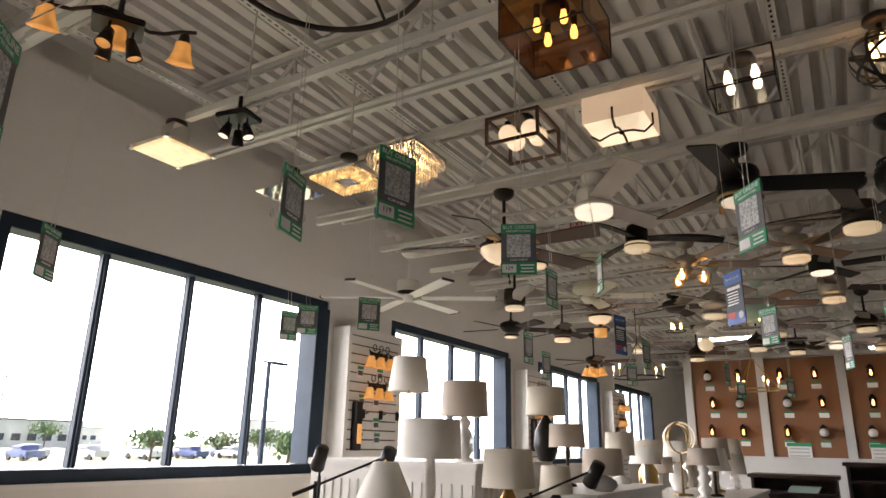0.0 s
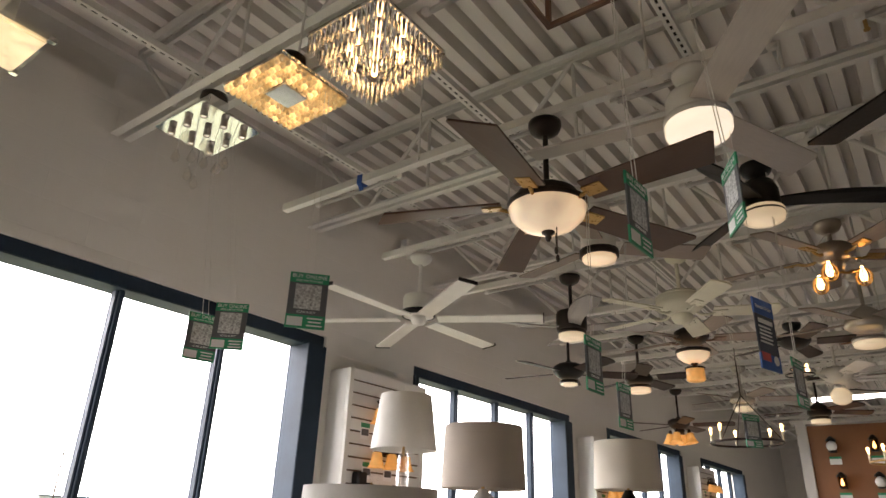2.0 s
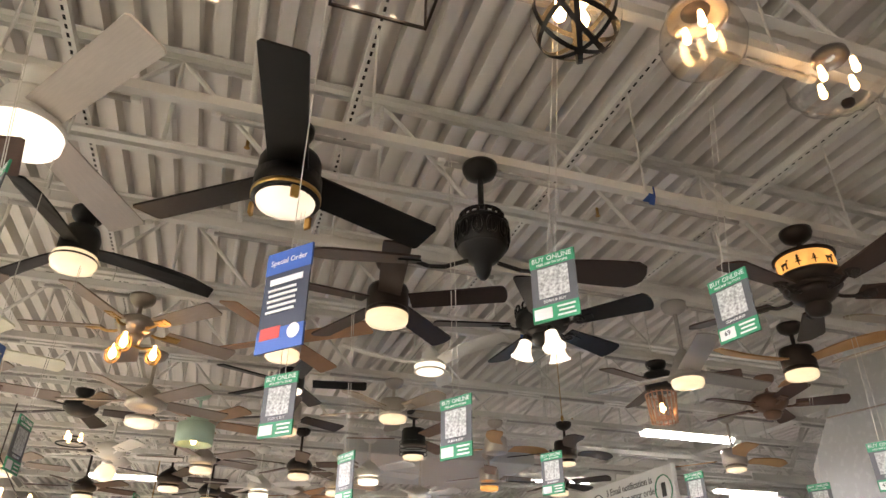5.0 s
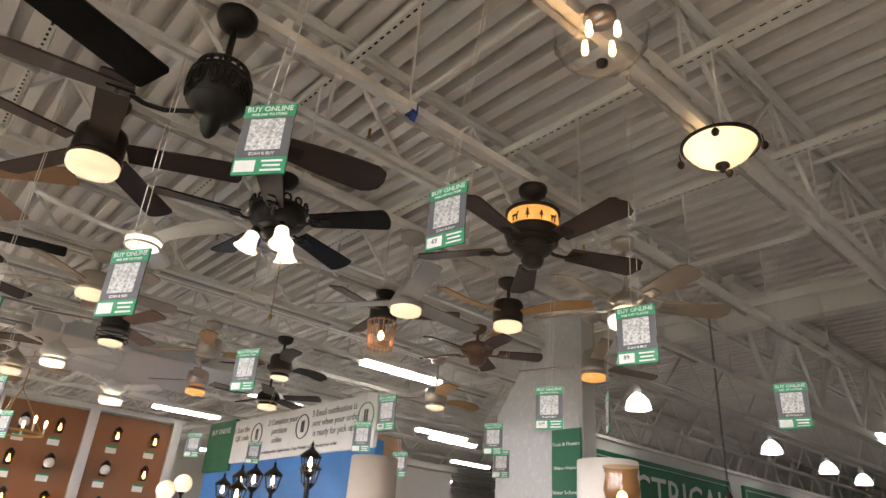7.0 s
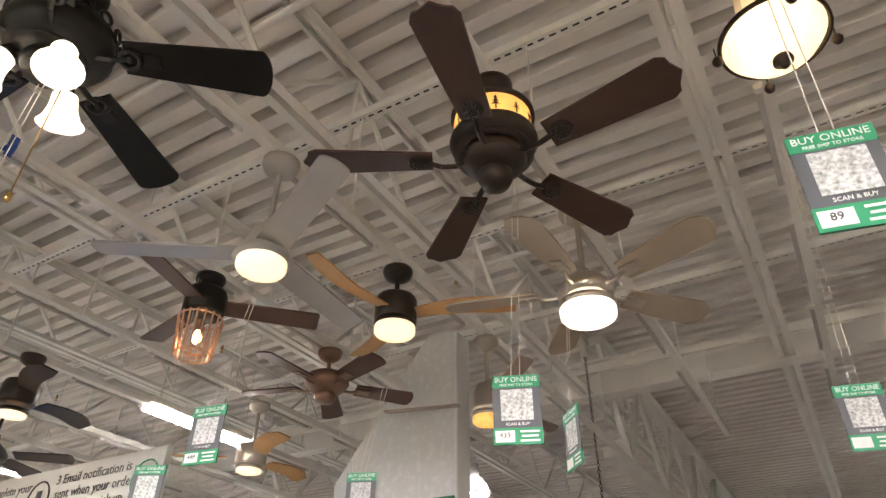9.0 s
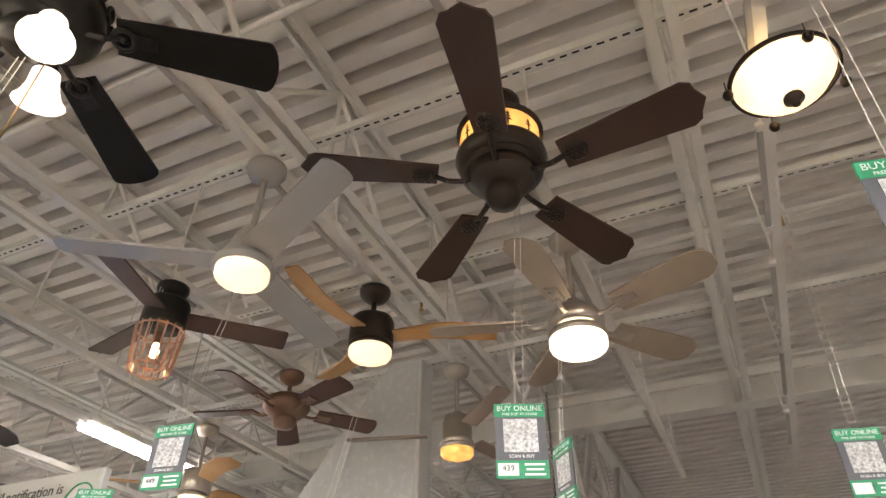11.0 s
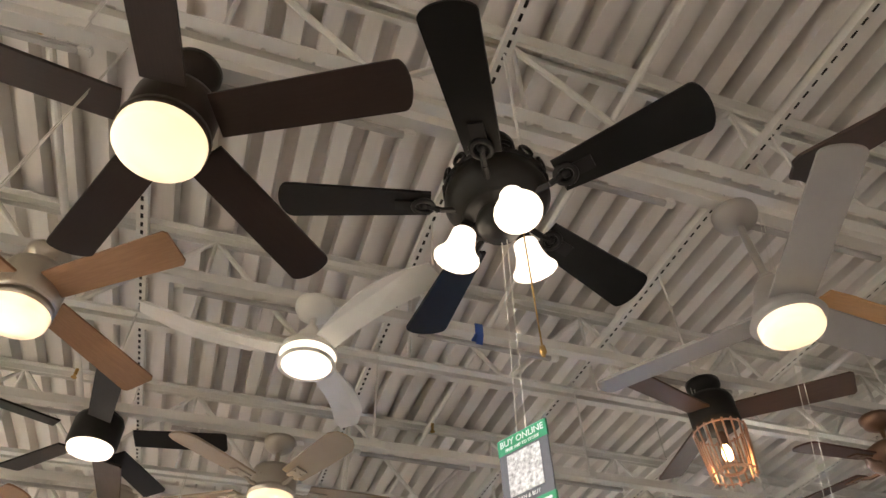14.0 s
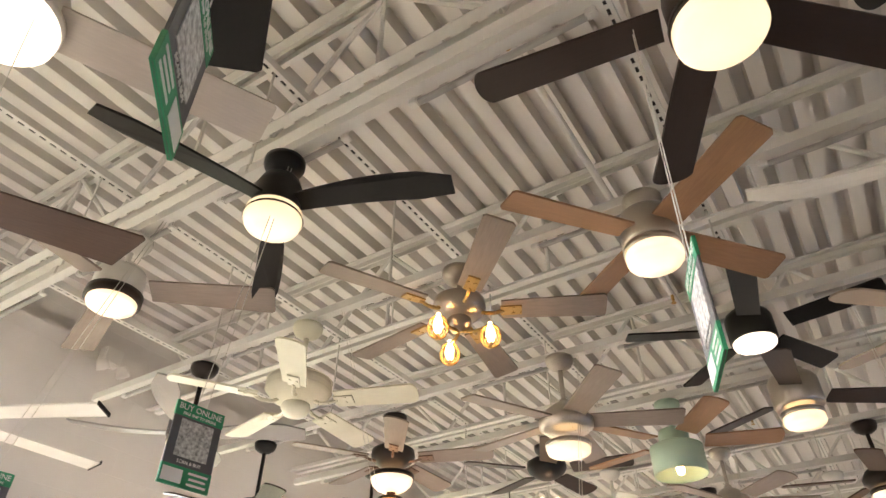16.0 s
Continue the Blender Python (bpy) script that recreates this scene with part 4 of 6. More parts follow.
# linen drum with crossed straps
f = ceiling_light("square linen shade semi flush light with bronze cross strap", -0.31, 3.17)
G_LINEN = glow("lit_linen_shade", (1.0, 0.72, 0.45), 0.5, base=(0.75, 0.68, 0.58), mottled=0.15, scale=5)
bm = bmesh.new()
for s in (-1, 1):
    bm_box(bm, (0, s * 0.158, -0.125), (0.32, 0.004, 0.15))
    bm_box(bm, (s * 0.158, 0, -0.125), (0.004, 0.312, 0.15))
part("shade", bm, G_LINEN, f)
part("diffuser", box((0, 0, -0.196), (0.31, 0.31, 0.006)), glow("lit_shade_diffuser", (1.0, 0.8, 0.52), 1.0, mottled=0.35, scale=5), f)
for k in range(4):
    bm = bmesh.new()
    bm_path(bm, [(0.164, 0, -0.2), (0.12, 0, -0.235), (0.06, 0, -0.212), (0.0, 0, -0.206)], 0.0065, 6)
    bm_rod(bm, (0.164, 0, -0.2), (0.164, 0, -0.14), 0.0065, 6)
    part("strap", bm, BRONZE, f, at=pose(0, 0, 0, 0, 0, 90 * k))
part("knob", lathe(((0, 0), (0.014, -0.004), (0.014, -0.014), (0, -0.02)), 12), BRONZE, f, at=(0, 0, -0.206))

# clear glass box lantern
f = ceiling_light("clear glass box light with thin dark frame", 0.3, 3.1)
part("box_frame", frame_box(0.29, 0.27, 0.17, 0.008, -0.03), BRONZE, f)
for s in (-1, 1):
    part("pane", box((0, s * 0.135, -0.115), (0.27, 0.003, 0.15)), CLEAR, f)
    part("pane", box((s * 0.145, 0, -0.115), (0.003, 0.25, 0.15)), CLEAR, f)
for px, py in ((0.06, 0.05), (-0.06, 0.05), (0.06, -0.05), (-0.06, -0.05)):
    part("candle_cup", rod((px, py, -0.036), (px, py, -0.08), 0.012, 10), NICKEL, f)
    bulb(f, (px, py, -0.085), 0.021, glow("lit_globe_bulb", (1.0, 0.82, 0.55), 6.0))

# black strap orb
f = ceiling_light("black metal strap orb light with three filament bulbs", 0.86, 3.06)
for k, (rx, rz) in enumerate(((90, 0), (90, 60), (90, 120), (35, 20), (-35, 80), (20, 140), (70, 30))):
    bm = bmesh.new()
    n = 40
    q = pose(0, 0, -0.19, rx, 0, rz)
    ring = [[q @ Vector((0.135 * math.cos(2 * math.pi * j / n), 0.135 * math.sin(2 * math.pi * j / n), w)) for w in (-0.008, 0.008)] for j in range(n)]
    vs = [[bm.verts.new(v) for v in r] for r in ring]
    for j in range(n):
        bm.faces.new((vs[j][0], vs[(j + 1) % n][0], vs[(j + 1) % n][1], vs[j][1]))
    part("strap", bm, BLACK, f)
for a in (30, 150, 270):
    bulb(f, (0.045 * math.cos(radians(a)), 0.045 * math.sin(radians(a)), -0.12), 0.022)
part("stem", rod((0, 0, -0.02), (0, 0, -0.11), 0.012, 10), BLACK, f)

# clear globe
f = ceiling_light("clear ribbed glass globe light with warm bulbs", 1.305, 3.04)
part("collar", lathe(((0.03, 0), (0.095, -0.008), (0.1, -0.035), (0.094, -0.036)), 28), NICKEL, f, at=(0, 0, -0.02))
part("glass_globe", lathe(((0.095, -0.05), (0.125, -0.1), (0.134, -0.16), (0.118, -0.22), (0.07, -0.262), (0, -0.275)), 32), CRYSTAL, f)
for a in (0, 120, 240):
    bulb(f, (0.045 * math.cos(radians(a)), 0.045 * math.sin(radians(a)), -0.09), 0.014)

# cut glass bowl
f = ceiling_light("cut glass bowl semi flush light with chrome ring", 1.9, 3.07)
n = 28
bm = bm_lathe(bmesh.new(), ((0.165, -0.08), (0.16, -0.13), (0.125, -0.18), (0.06, -0.21), (0.02, -0.215)), n)
for v in bm.verts:
    k = round(math.atan2(v.co.y, v.co.x) / (2 * math.pi / n))
    s = 1.06 if k % 2 else 0.97
    v.co.x *= s
    v.co.y *= s
part("glass_bowl", bm, CRYSTAL, f)
part("finial", lathe(((0.022, 0.004), (0.02, -0.012), (0, -0.022)), 14), BRONZE, f, at=(0, 0, -0.214))
for a in (0, 90, 180, 270):
    bulb(f, (0.07 * math.cos(radians(a)), 0.07 * math.sin(radians(a)), -0.09), 0.014)

# rustic bowl with pine cones
f = ceiling_light("rustic bronze bowl light with twig rim and pine cones", 2.86, 3.11)
part("bowl", lathe(((0.16, -0.06), (0.156, -0.072), (0.125, -0.115), (0.075, -0.152), (0.03, -0.165), (0, -0.166)), 36), glow("lit_parchment_bowl", (1.0, 0.74, 0.38), 0.75, mottled=0.3, scale=6), f)
bm = bmesh.new()
bm_torus(bm, 0.163, 0.008, pose(0, 0, -0.06), 36, 8)
bm_torus(bm, 0.166, 0.006, pose(0, 0, -0.066, 3, 2), 36, 6)
part("twig_rim", bm, BRONZE, f)
part("finial", lathe(((0.03, 0.004), (0.032, -0.012), (0.012, -0.026), (0.012, -0.036), (0, -0.04)), 14), BRONZE, f, at=(0, 0, -0.166))
for a in (15, 100, 200, 290):
    c = part("pine_cone", lathe(((0, 0), (0.012, -0.006), (0.018, -0.02), (0.014, -0.034), (0, -0.045)), 10), BRONZE, f, at=(0.18 * math.cos(radians(a)), 0.18 * math.sin(radians(a)), -0.085))
    part("twig", rod((0, 0, 0), (-0.012, 0, 0.03), 0.0025, 5), BRONZE, c)
for a in (60, 180, 300):
    part("hanger", rod((0.157 * math.cos(radians(a)), 0.157 * math.sin(radians(a)), -0.055), (0.02, 0, -0.005), 0.004, 6), BRONZE, f)

# floral glass square, spot trios, amber box
f = ceiling_light("square floral glass flush light with chrome clips", -2.71, 2.2)
part("glass_tray", box((0, 0, -0.19), (0.3, 0.31, 0.02), 0.006), glow("lit_floral_glass", (1.0, 0.74, 0.34), 0.9, mottled=0.45, scale=22), f)
part("stem", box((0, 0, -0.1), (0.12, 0.12, 0.16), 0.004), CHROME, f)
part("glass_rim", box((0, 0, -0.178), (0.35, 0.35, 0.004)), CLEAR, f)
for sx in (-1, 1):
    for sy in (-1, 1):
        part("clip", box((sx * 0.16, sy * 0.165, -0.185), (0.03, 0.03, 0.02), 0.003), CHROME, f)


def spot_trio(label, x, y, m, lens, z, ang):
    f = thing("spotlight_cluster", Matrix.Translation((x, y, RAILZ)) @ pose(0, 0, 0, 0, 0, ang), label, "spotlight", "display ceiling lights")
    part("base", box((0, 0, z), (0.2, 0.16, 0.03), 0.006), m, f)
    part("stem", rod((0, 0, 0.03), (0, 0, z), 0.012, 8), m, f)
    for k in range(3):
        a = radians(120 * k)
        head = part("spot_head", lathe(((0, 0.02), (0.02, 0.018), (0.026, -0.02), (0.034, -0.07), (0.03, -0.07), (0.02, -0.03), (0, -0.028)), 16), m, f,
                    at=Matrix.Translation((0.06 * math.cos(a), 0.05 * math.sin(a), z - 0.07)) @ pose(0, 0, 0, 18 * math.sin(a), -18 * math.cos(a)))
        part("lens", lathe(((0.03, 0), (0, -0.004)), 14), lens, head, at=(0, 0, -0.064))
        part("arm", rod((0.06 * math.cos(a), 0.05 * math.sin(a), z), (0.06 * math.cos(a), 0.05 * math.sin(a), z - 0.06), 0.006, 6), m, f)
    return f


spot_trio("black three head spotlight on a square base", -2.16, 2.2, BLACK, G_COOL, -0.1, 10)
f = spot_trio("bronze three arm spotlight with amber glass cups", -1.88, 1.3, BRONZE, G_AMBER, -0.16, 60)
bm = bmesh.new()
bm_path(bm, [(-0.3 + 0.06 * k, 0.05 * math.sin(k * 1.1), -0.12) for k in range(11)], 0.009, 6)
part("scroll_arm", bm, BRONZE, f)
for k in (-0.26, 0.0, 0.26):
    bell_shade(f, (k, 0, -0.15), G_AMBER, 20, 90, BRONZE, 1.0)
f = ceiling_light("amber mesh box light with four filament bulbs", -0.33, 2.3)
part("box_frame", frame_box(0.36, 0.36, 0.2, 0.006, 0.0), BRONZE, f)
for s in (-1, 1):
    part("pane", box((0, s * 0.18, -0.1), (0.35, 0.002, 0.19)), SMOKE, f)
    part("pane", box((s * 0.18, 0, -0.1), (0.002, 0.35, 0.19)), SMOKE, f)
part("bottom_pane", box((0, 0, -0.198), (0.35, 0.35, 0.002)), SMOKE, f)
for px, py in ((0.06, 0.06), (-0.06, 0.06), (0.06, -0.06), (-0.06, -0.06)):
    part("lamp_holder", rod((px, py, 0), (px, py, -0.07), 0.014, 10), BRONZE, f)
    bulb(f, (px, py, -0.075), 0.018)

# curved iron chandelier above the start of the walk
f = thing("chandelier", (-0.75, 1.32, 3.5), "dark iron hoop chandelier hung from the rail", "chandelier")
bm = bmesh.new()
bm_torus(bm, 0.34, 0.011, pose(0, 0, -0.32), 40, 8)
part("hoop", bm, BRONZE, f)
for a in (0, 90, 180, 270):
    part("stay", rod((0.34 * math.cos(radians(a)), 0.34 * math.sin(radians(a)), -0.32), (0, 0, -0.02), 0.006, 6), BRONZE, f)


# ---- outside the windows ----
GRASS = mat("dry_grass_and_lot", (0.2, 0.22, 0.13), 0.9, vary=0.4, scale=0.05, grain=0.6)
LEAF = mat("tree_leaf", (0.06, 0.11, 0.035), 0.7, vary=0.4, scale=3, rand=0.2)
BARK = mat("bark", (0.1, 0.075, 0.05), 0.9, vary=0.3, scale=8)
ASPHALT = mat("asphalt", (0.09, 0.09, 0.09), 0.9, vary=0.2, scale=0.4, grain=0.5)
FACADE = mat("pale_facade", (0.7, 0.7, 0.68), 0.8, vary=0.15, scale=0.2, rand=0.25)
DARKPANE = mat("far_window", (0.05, 0.06, 0.08), 0.2, vary=0.2)
bm = bmesh.new()
bmesh.ops.create_grid(bm, x_segments=2, y_segments=2, size=1)
bmesh.ops.scale(bm, vec=(1200, 1600, 1), verts=bm.verts)
setting("ground", bm, GRASS, "dry grass and open lots reaching the horizon", "ground").location = (-1204.7, 0, -0.6)
setting("road", box((-34, 0, -0.57), (14, 400, 0.06)), ASPHALT, "grey asphalt parking lot and road outside", "road")
sky_wall = bpy.data.materials.new("white_summer_haze")
sky_wall.use_nodes = True
bs = sky_wall.node_tree.nodes["Principled BSDF"]
bs.inputs["Base Color"].default_value = (0, 0, 0, 1)
bs.inputs["Emission Color"].default_value = (0.93, 0.97, 1.0, 1)
bs.inputs["Emission Strength"].default_value = HAZE
bm = bmesh.new()
n = 24
lo = [bm.verts.new((-420 * math.sin(math.pi * k / n) - 5, 420 * math.cos(math.pi * k / n), -3)) for k in range(n + 1)]
hi = [bm.verts.new((v.co.x, v.co.y, 260)) for v in lo]
for k in range(n):
    bm.faces.new((lo[k], lo[k + 1], hi[k + 1], hi[k]))
setting("backdrop", bm, sky_wall, "bright white hazy summer sky", "sky")


def far_house(x, y, w, d, h, label):
    b = thing("commercial_building", (x, y, -0.6), label, "building")
    part("wall", box((0, 0, h / 2), (d, w, h)), FACADE, b)
    part("roof", box((0, 0, h + 0.15), (d + 0.4, w + 0.4, 0.3)), DARKPANE, b)
    for k in range(int(w / 3)):
        for z in range(max(1, int(h / 3.2))):
            part("window", box((d / 2 + 0.03, -w / 2 + 1.6 + 3 * k, 1.9 + 3.1 * z), (0.1, 1.7, 1.3)), DARKPANE, b)
    return b


for x, y, w, d, h, lb in ((-75, 38, 16, 10, 4.4, "low pale shop building across the lot"), (-95, 88, 12, 12, 7.5, "pale two storey block with flat roof"), (-110, 60, 22, 12, 4.2, "long low warehouse across the road"),
                          (-80, 16, 14, 9, 3.8, "low grey shed with awning beyond the lot"), (-120, 115, 20, 14, 6, "tan commercial block in the distance"), (-105, 25, 24, 12, 5, "long white retail building in the haze"), (-60, 105, 10, 8, 4, "small white building among trees")):
    far_house(1.9 * x, 1.9 * y, 1.3 * w, d, 1.15 * h, lb)

def tree(x, y, h, r):
    t = thing("tree", (x, y, -0.6), "leafy green tree in the lot outside", "tree", "trees outside")
    bm = rod((0, 0, 0), (0.1, 0.05, h * 0.55), 0.16, 8, 0.09)
    for k in range(4):
        a = 1.6 * k
        bm_rod(bm, (0.05, 0, h * (0.35 + 0.06 * k)), (r * 0.6 * math.cos(a), r * 0.6 * math.sin(a), h * (0.62 + 0.05 * k)), 0.07, 6, 0.02)
    part("trunk", bm, BARK, t)
    bm = bmesh.new()
    rnd = random.Random(int(x * 7 + y))
    for k in range(420):
        u, v, w = rnd.gauss(0, 0.42), rnd.gauss(0, 0.42), rnd.gauss(0, 0.4)
        c = Vector((u * r, v * r, h * 0.7 + w * h * 0.33))
        q = Euler((rnd.uniform(0, 3), rnd.uniform(0, 3), rnd.uniform(0, 3))).to_matrix()
        s = rnd.uniform(0.16, 0.38)
        bm.faces.new([bm.verts.new(c + q @ Vector(p) * s) for p in ((-1, 0, 0), (0, -0.6, 0.1), (1, 0, 0), (0, 0.6, 0.1))])
    part("crown", bm, LEAF, t)


for x, y, h, r in ((-40, 29, 3.2, 2.0), (-46, 40, 3.0, 2.2), (-30, 31.5, 2.6, 1.4), (-52, 50, 3.6, 2.4), (-60, 62, 4, 2.6), (-70, 28, 3.4, 2.5), (-88, 48, 5, 3.2), (-90, 72, 4.6, 3), (-72, 80, 5, 3), (-66, 10, 3.4, 2.4), (-58, 22, 3, 2), (-36, 38, 2.8, 1.6), (-100, 98, 6, 4), (-85, 110, 6, 4), (-100, 36, 5.4, 4)):
    tree(1.5 * x, 1.5 * y, h, r)
rnd = random.Random(5)
for k in range(16):
    c = (0.55, 0.56, 0.58) if k % 3 else (0.1, 0.14, 0.3)
    v = thing("parked_car", Matrix.Translation((-66 - 5 * (k % 2), 16 + 3.1 * k, -0.6)) @ pose(0, 0, 0, 0, 0, rnd.uniform(-4, 4)), "parked car in the open lot outside", "car", "parked cars")
    bm = bmesh.new()
    bm_box(bm, (0, 0, 0.62), (4.3, 1.75, 0.6))
    top = bm_box(bm, (-0.2, 0, 1.15), (2.4, 1.55, 0.5))
    for w in top:
        if w.co.z > 1.2:
            w.co.x *= 0.75
    bmesh.ops.bevel(bm, geom=bm.edges[:], offset=0.09, segments=2, affect="EDGES")
    part("body", bm, mat("car_paint_%s" % ("silver" if k % 3 else "blue"), c, 0.3, 0.4, rand=0.3), v)
    part("windows", box((-0.2, 0, 1.14), (2.0, 1.6, 0.3), 0.05), DARKPANE, v)
    for sx in (-1.35, 1.35):
        for sy in (-0.8, 0.8):
            part("wheel", rod((sx, sy - 0.1, 0.32), (sx, sy + 0.1, 0.32), 0.32, 14), BLACK, v)


def street_pole(x, y, h, head):
    p = thing("street_lamp" if head else "utility_pole", (x, y, -0.6), "dark steel lot lamp on a tall pole" if head else "thin grey utility pole in the distance", "pole", "poles outside")
    part("pole", rod((0, 0, 0), (0, 0, h), 0.16 if head else 0.12, 10, 0.13 if head else 0.07), DARKFRAME if head else BARK, p)
    if head:
        part("lamp_head", box((0, 0.75, h), (0.35, 1.3, 0.16), 0.03), DARKFRAME, p)
        part("lamp_head", box((0, -0.45, h + 0.02), (0.2, 0.7, 0.1), 0.02), DARKFRAME, p)
    else:
        part("crossarm", box((0, 0, h - 0.8), (0.1, 1.6, 0.1)), BARK, p)


street_pole(-28, 27.5, 6.6, True)
street_pole(-70, 33.5, 8.5, False)
street_pole(-75, 92, 8, False)
street_pole(-85, 120, 9, False)


# ---- writing ----
def text_mesh(s, size, material, depth=0.0012, align="CENTER"):
    cu = bpy.data.curves.new("writing", "FONT")
    cu.body, cu.size, cu.align_x, cu.align_y, cu.extrude = s, size, align, "CENTER", depth
    cu.resolution_u = 2
    tmp = bpy.data.objects.new("writing", cu)
    scene.collection.objects.link(tmp)
    me = bpy.data.meshes.new_from_object(tmp.evaluated_get(bpy.context.evaluated_depsgraph_get()))
    bpy.data.objects.remove(tmp)
    bpy.data.curves.remove(cu)
    me.materials.clear()
    me.materials.append(material)
    return me


P_GREEN = mat("green_print", (0.02, 0.3, 0.14), 0.45, vary=0.04)
P_WHITE = mat("white_print", (0.8, 0.8, 0.78), 0.5, vary=0.03)
P_GREY = mat("grey_print", (0.1, 0.105, 0.115), 0.45, vary=0.04)
P_CODE = mat("pale_grey_print", (0.52, 0.53, 0.52), 0.5, vary=0.75, scale=150, grain=0.2)
P_BLUE = mat("blue_print", (0.03, 0.11, 0.42), 0.45, vary=0.04)
P_RED = mat("red_print", (0.6, 0.06, 0.05), 0.45, vary=0.04)
P_NAVY = mat("navy_print", (0.03, 0.04, 0.07), 0.45, vary=0.04)
SIGNGREEN = mat("sign_green", (0.015, 0.16, 0.08), 0.5, vary=0.06, scale=1)
SIGNBLUE = mat("display_wall_blue", (0.05, 0.22, 0.55), 0.5, vary=0.2, scale=1.2)
PANEL = mat("pale_panel", (0.62, 0.62, 0.6), 0.35, vary=0.06, scale=1)
DISPLAY = mat("brown_display_board", (0.26, 0.12, 0.055), 0.6, vary=0.12, scale=2, grain=0.4)
CARDBOARD = mat("cardboard", (0.36, 0.22, 0.12), 0.8, vary=0.1, scale=3)

# ---- wing panel and department signs ----
w = thing("display_wing", (4.85, 5.43, 0), "tall grey wing panel with sloping top beside the aisle", "panel")
bm = bmesh.new()
vs = [bm.verts.new((0, y, z)) for y, z in ((0, 0), (0.95, 0), (0.95, 2.9), (0.24, 3.84), (0.2, 3.87), (0.0, 3.87))]
fc = bm.faces.new(vs)
r = bmesh.ops.extrude_face_region(bm, geom=[fc])
bmesh.ops.translate(bm, vec=(0.03, 0, 0), verts=[v for v in r["geom"] if isinstance(v, bmesh.types.BMVert)])
bmesh.ops.recalc_face_normals(bm, faces=bm.faces)
part("side_panel", bm, mat("satin_grey_panel", (0.6, 0.61, 0.61), 0.26, vary=0.08, scale=1.5, grain=0.3), w)
part("end_panel", box((0.09, -0.015, 1.93), (0.18, 0.03, 3.86), 0.004), PANEL, w)
s = part("hanging_sign", box((-0.03, 0.12, 2.28), (0.02, 0.3, 0.85), 0.003), SIGNGREEN, w, "green sign listing departments")
for k, tx in enumerate(("Tools & Mowers", "Water Heaters", "Water Softeners", "Electric Fireplaces")):
    part("writing", text_mesh(tx, 0.042, P_WHITE), P_WHITE, s, at=Matrix.Translation((-0.042, 0.12, 2.58 - 0.19 * k)) @ pose(0, 0, 0, 90, 0, -90))

g = thing("store_partition", (16, 7.95, 0), "long pale partition with green department signs", "partition")
part("wall", box((0.5, 0, 1.7), (17, 0.12, 3.4)), PANEL, g)
part("top_rail", box((0.5, -0.02, 3.42), (17, 0.16, 0.05)), STEEL, g)
for tx, x0, x1 in (("ELECTRICAL", 8.0, 12.35), ("PLUMBING", 12.85, 16.6), ("PAINT", 17.2, 20.2)):
    sg = part("department_sign", box(((x0 + x1) / 2 - 16, -0.09, 2.75), (x1 - x0, 0.05, 0.95), 0.006), SIGNGREEN, g, "dark green department sign with white letters" if tx != "PAINT" else "plain dark green department sign")
    fr = frame_box(x1 - x0 - 0.15, 0.01, 0.8, 0.012, 3.15)
    part("border", fr, P_WHITE, sg, at=((x0 + x1) / 2 - 16, -0.118, 0))
    if tx != "PAINT":
        part("writing", text_mesh(tx, 0.72, P_WHITE, 0.004), P_WHITE, sg, at=Matrix.Translation(((x0 + x1) / 2 - 16, -0.12, 2.73)) @ pose(0, 0, 0, 90))

# buy online gondola: sign runs away from the walk
g = thing("display_gondola", (3.95, 7.05, 0), "tall display gondola with white instruction sign over blue panel", "gondola")
part("back_panel", box((0.06, 1.85, 1.3), (0.1, 3.7, 2.6), 0.004), SIGNBLUE, g, "blue display panel")
sg = part("sign_board", box((0.0, 1.475, 2.775), (0.05, 2.95, 0.5), 0.004), P_WHITE, g, "white sign board")
sg2 = part("sign_board", box((0.0, 3.335, 2.75), (0.05, 0.76, 0.62), 0.004), SIGNGREEN, g, "green sign board")
part("writing", text_mesh("BUY ONLINE", 0.095, P_WHITE), P_WHITE, sg2, at=Matrix.Translation((-0.028, 3.335, 2.93)) @ pose(0, 0, 0, 90, 0, -90))
INK = mat("dark_ink", (0.05, 0.05, 0.05), 0.6)
for tx, y, z in (("1 Scan the", 2.74, 2.9), ("QR code", 2.7, 2.8), ("2 Complete your", 1.75, 2.92), ("purchase", 1.8, 2.82), ("online", 1.83, 2.72), ("3 Email notification is", 0.72, 2.93), ("sent when your order", 0.68, 2.83), ("is ready for pick up", 0.7, 2.73), ("*If not buying online, simply locate a Team Member to help process your order", 1.4, 2.6)):
    part("writing", text_mesh(tx, 0.05 if tx.startswith("*") else 0.095, INK), INK, sg, at=Matrix.Translation((-0.028, y, z)) @ pose(0, 0, 0, 90, 0, -90))
for y in (2.33, 1.3, 0.15):
    bm = bmesh.new()
    bm_torus(bm, 0.125, 0.006, Matrix.Translation((-0.03, y, 2.82)) @ pose(0, 0, 0, 0, 90), 28, 5)
    part("ring_mark", bm, INK if y > 0.3 else P_GREEN, sg)
    part("phone_mark", box((-0.028, y, 2.82), (0.004, 0.06, 0.12)), INK, sg)
for k, (y, h) in enumerate(((-0.15, 0.32), (-0.3, 0.26))):
    b = thing("cardboard_box", (4.62 + 0.1 * k, 7.9 + 0.5 * k, 2.455), "brown cardboard stock box on the gondola top", "box", "stock boxes")
    part("carton", box((0, 0, h / 2), (0.34, 0.34, h), 0.004), CARDBOARD, b)
    part("tape", box((0, 0, h + 0.001), (0.05, 0.38, 0.002)), mat("packing_tape", (0.45, 0.35, 0.22), 0.3), b)
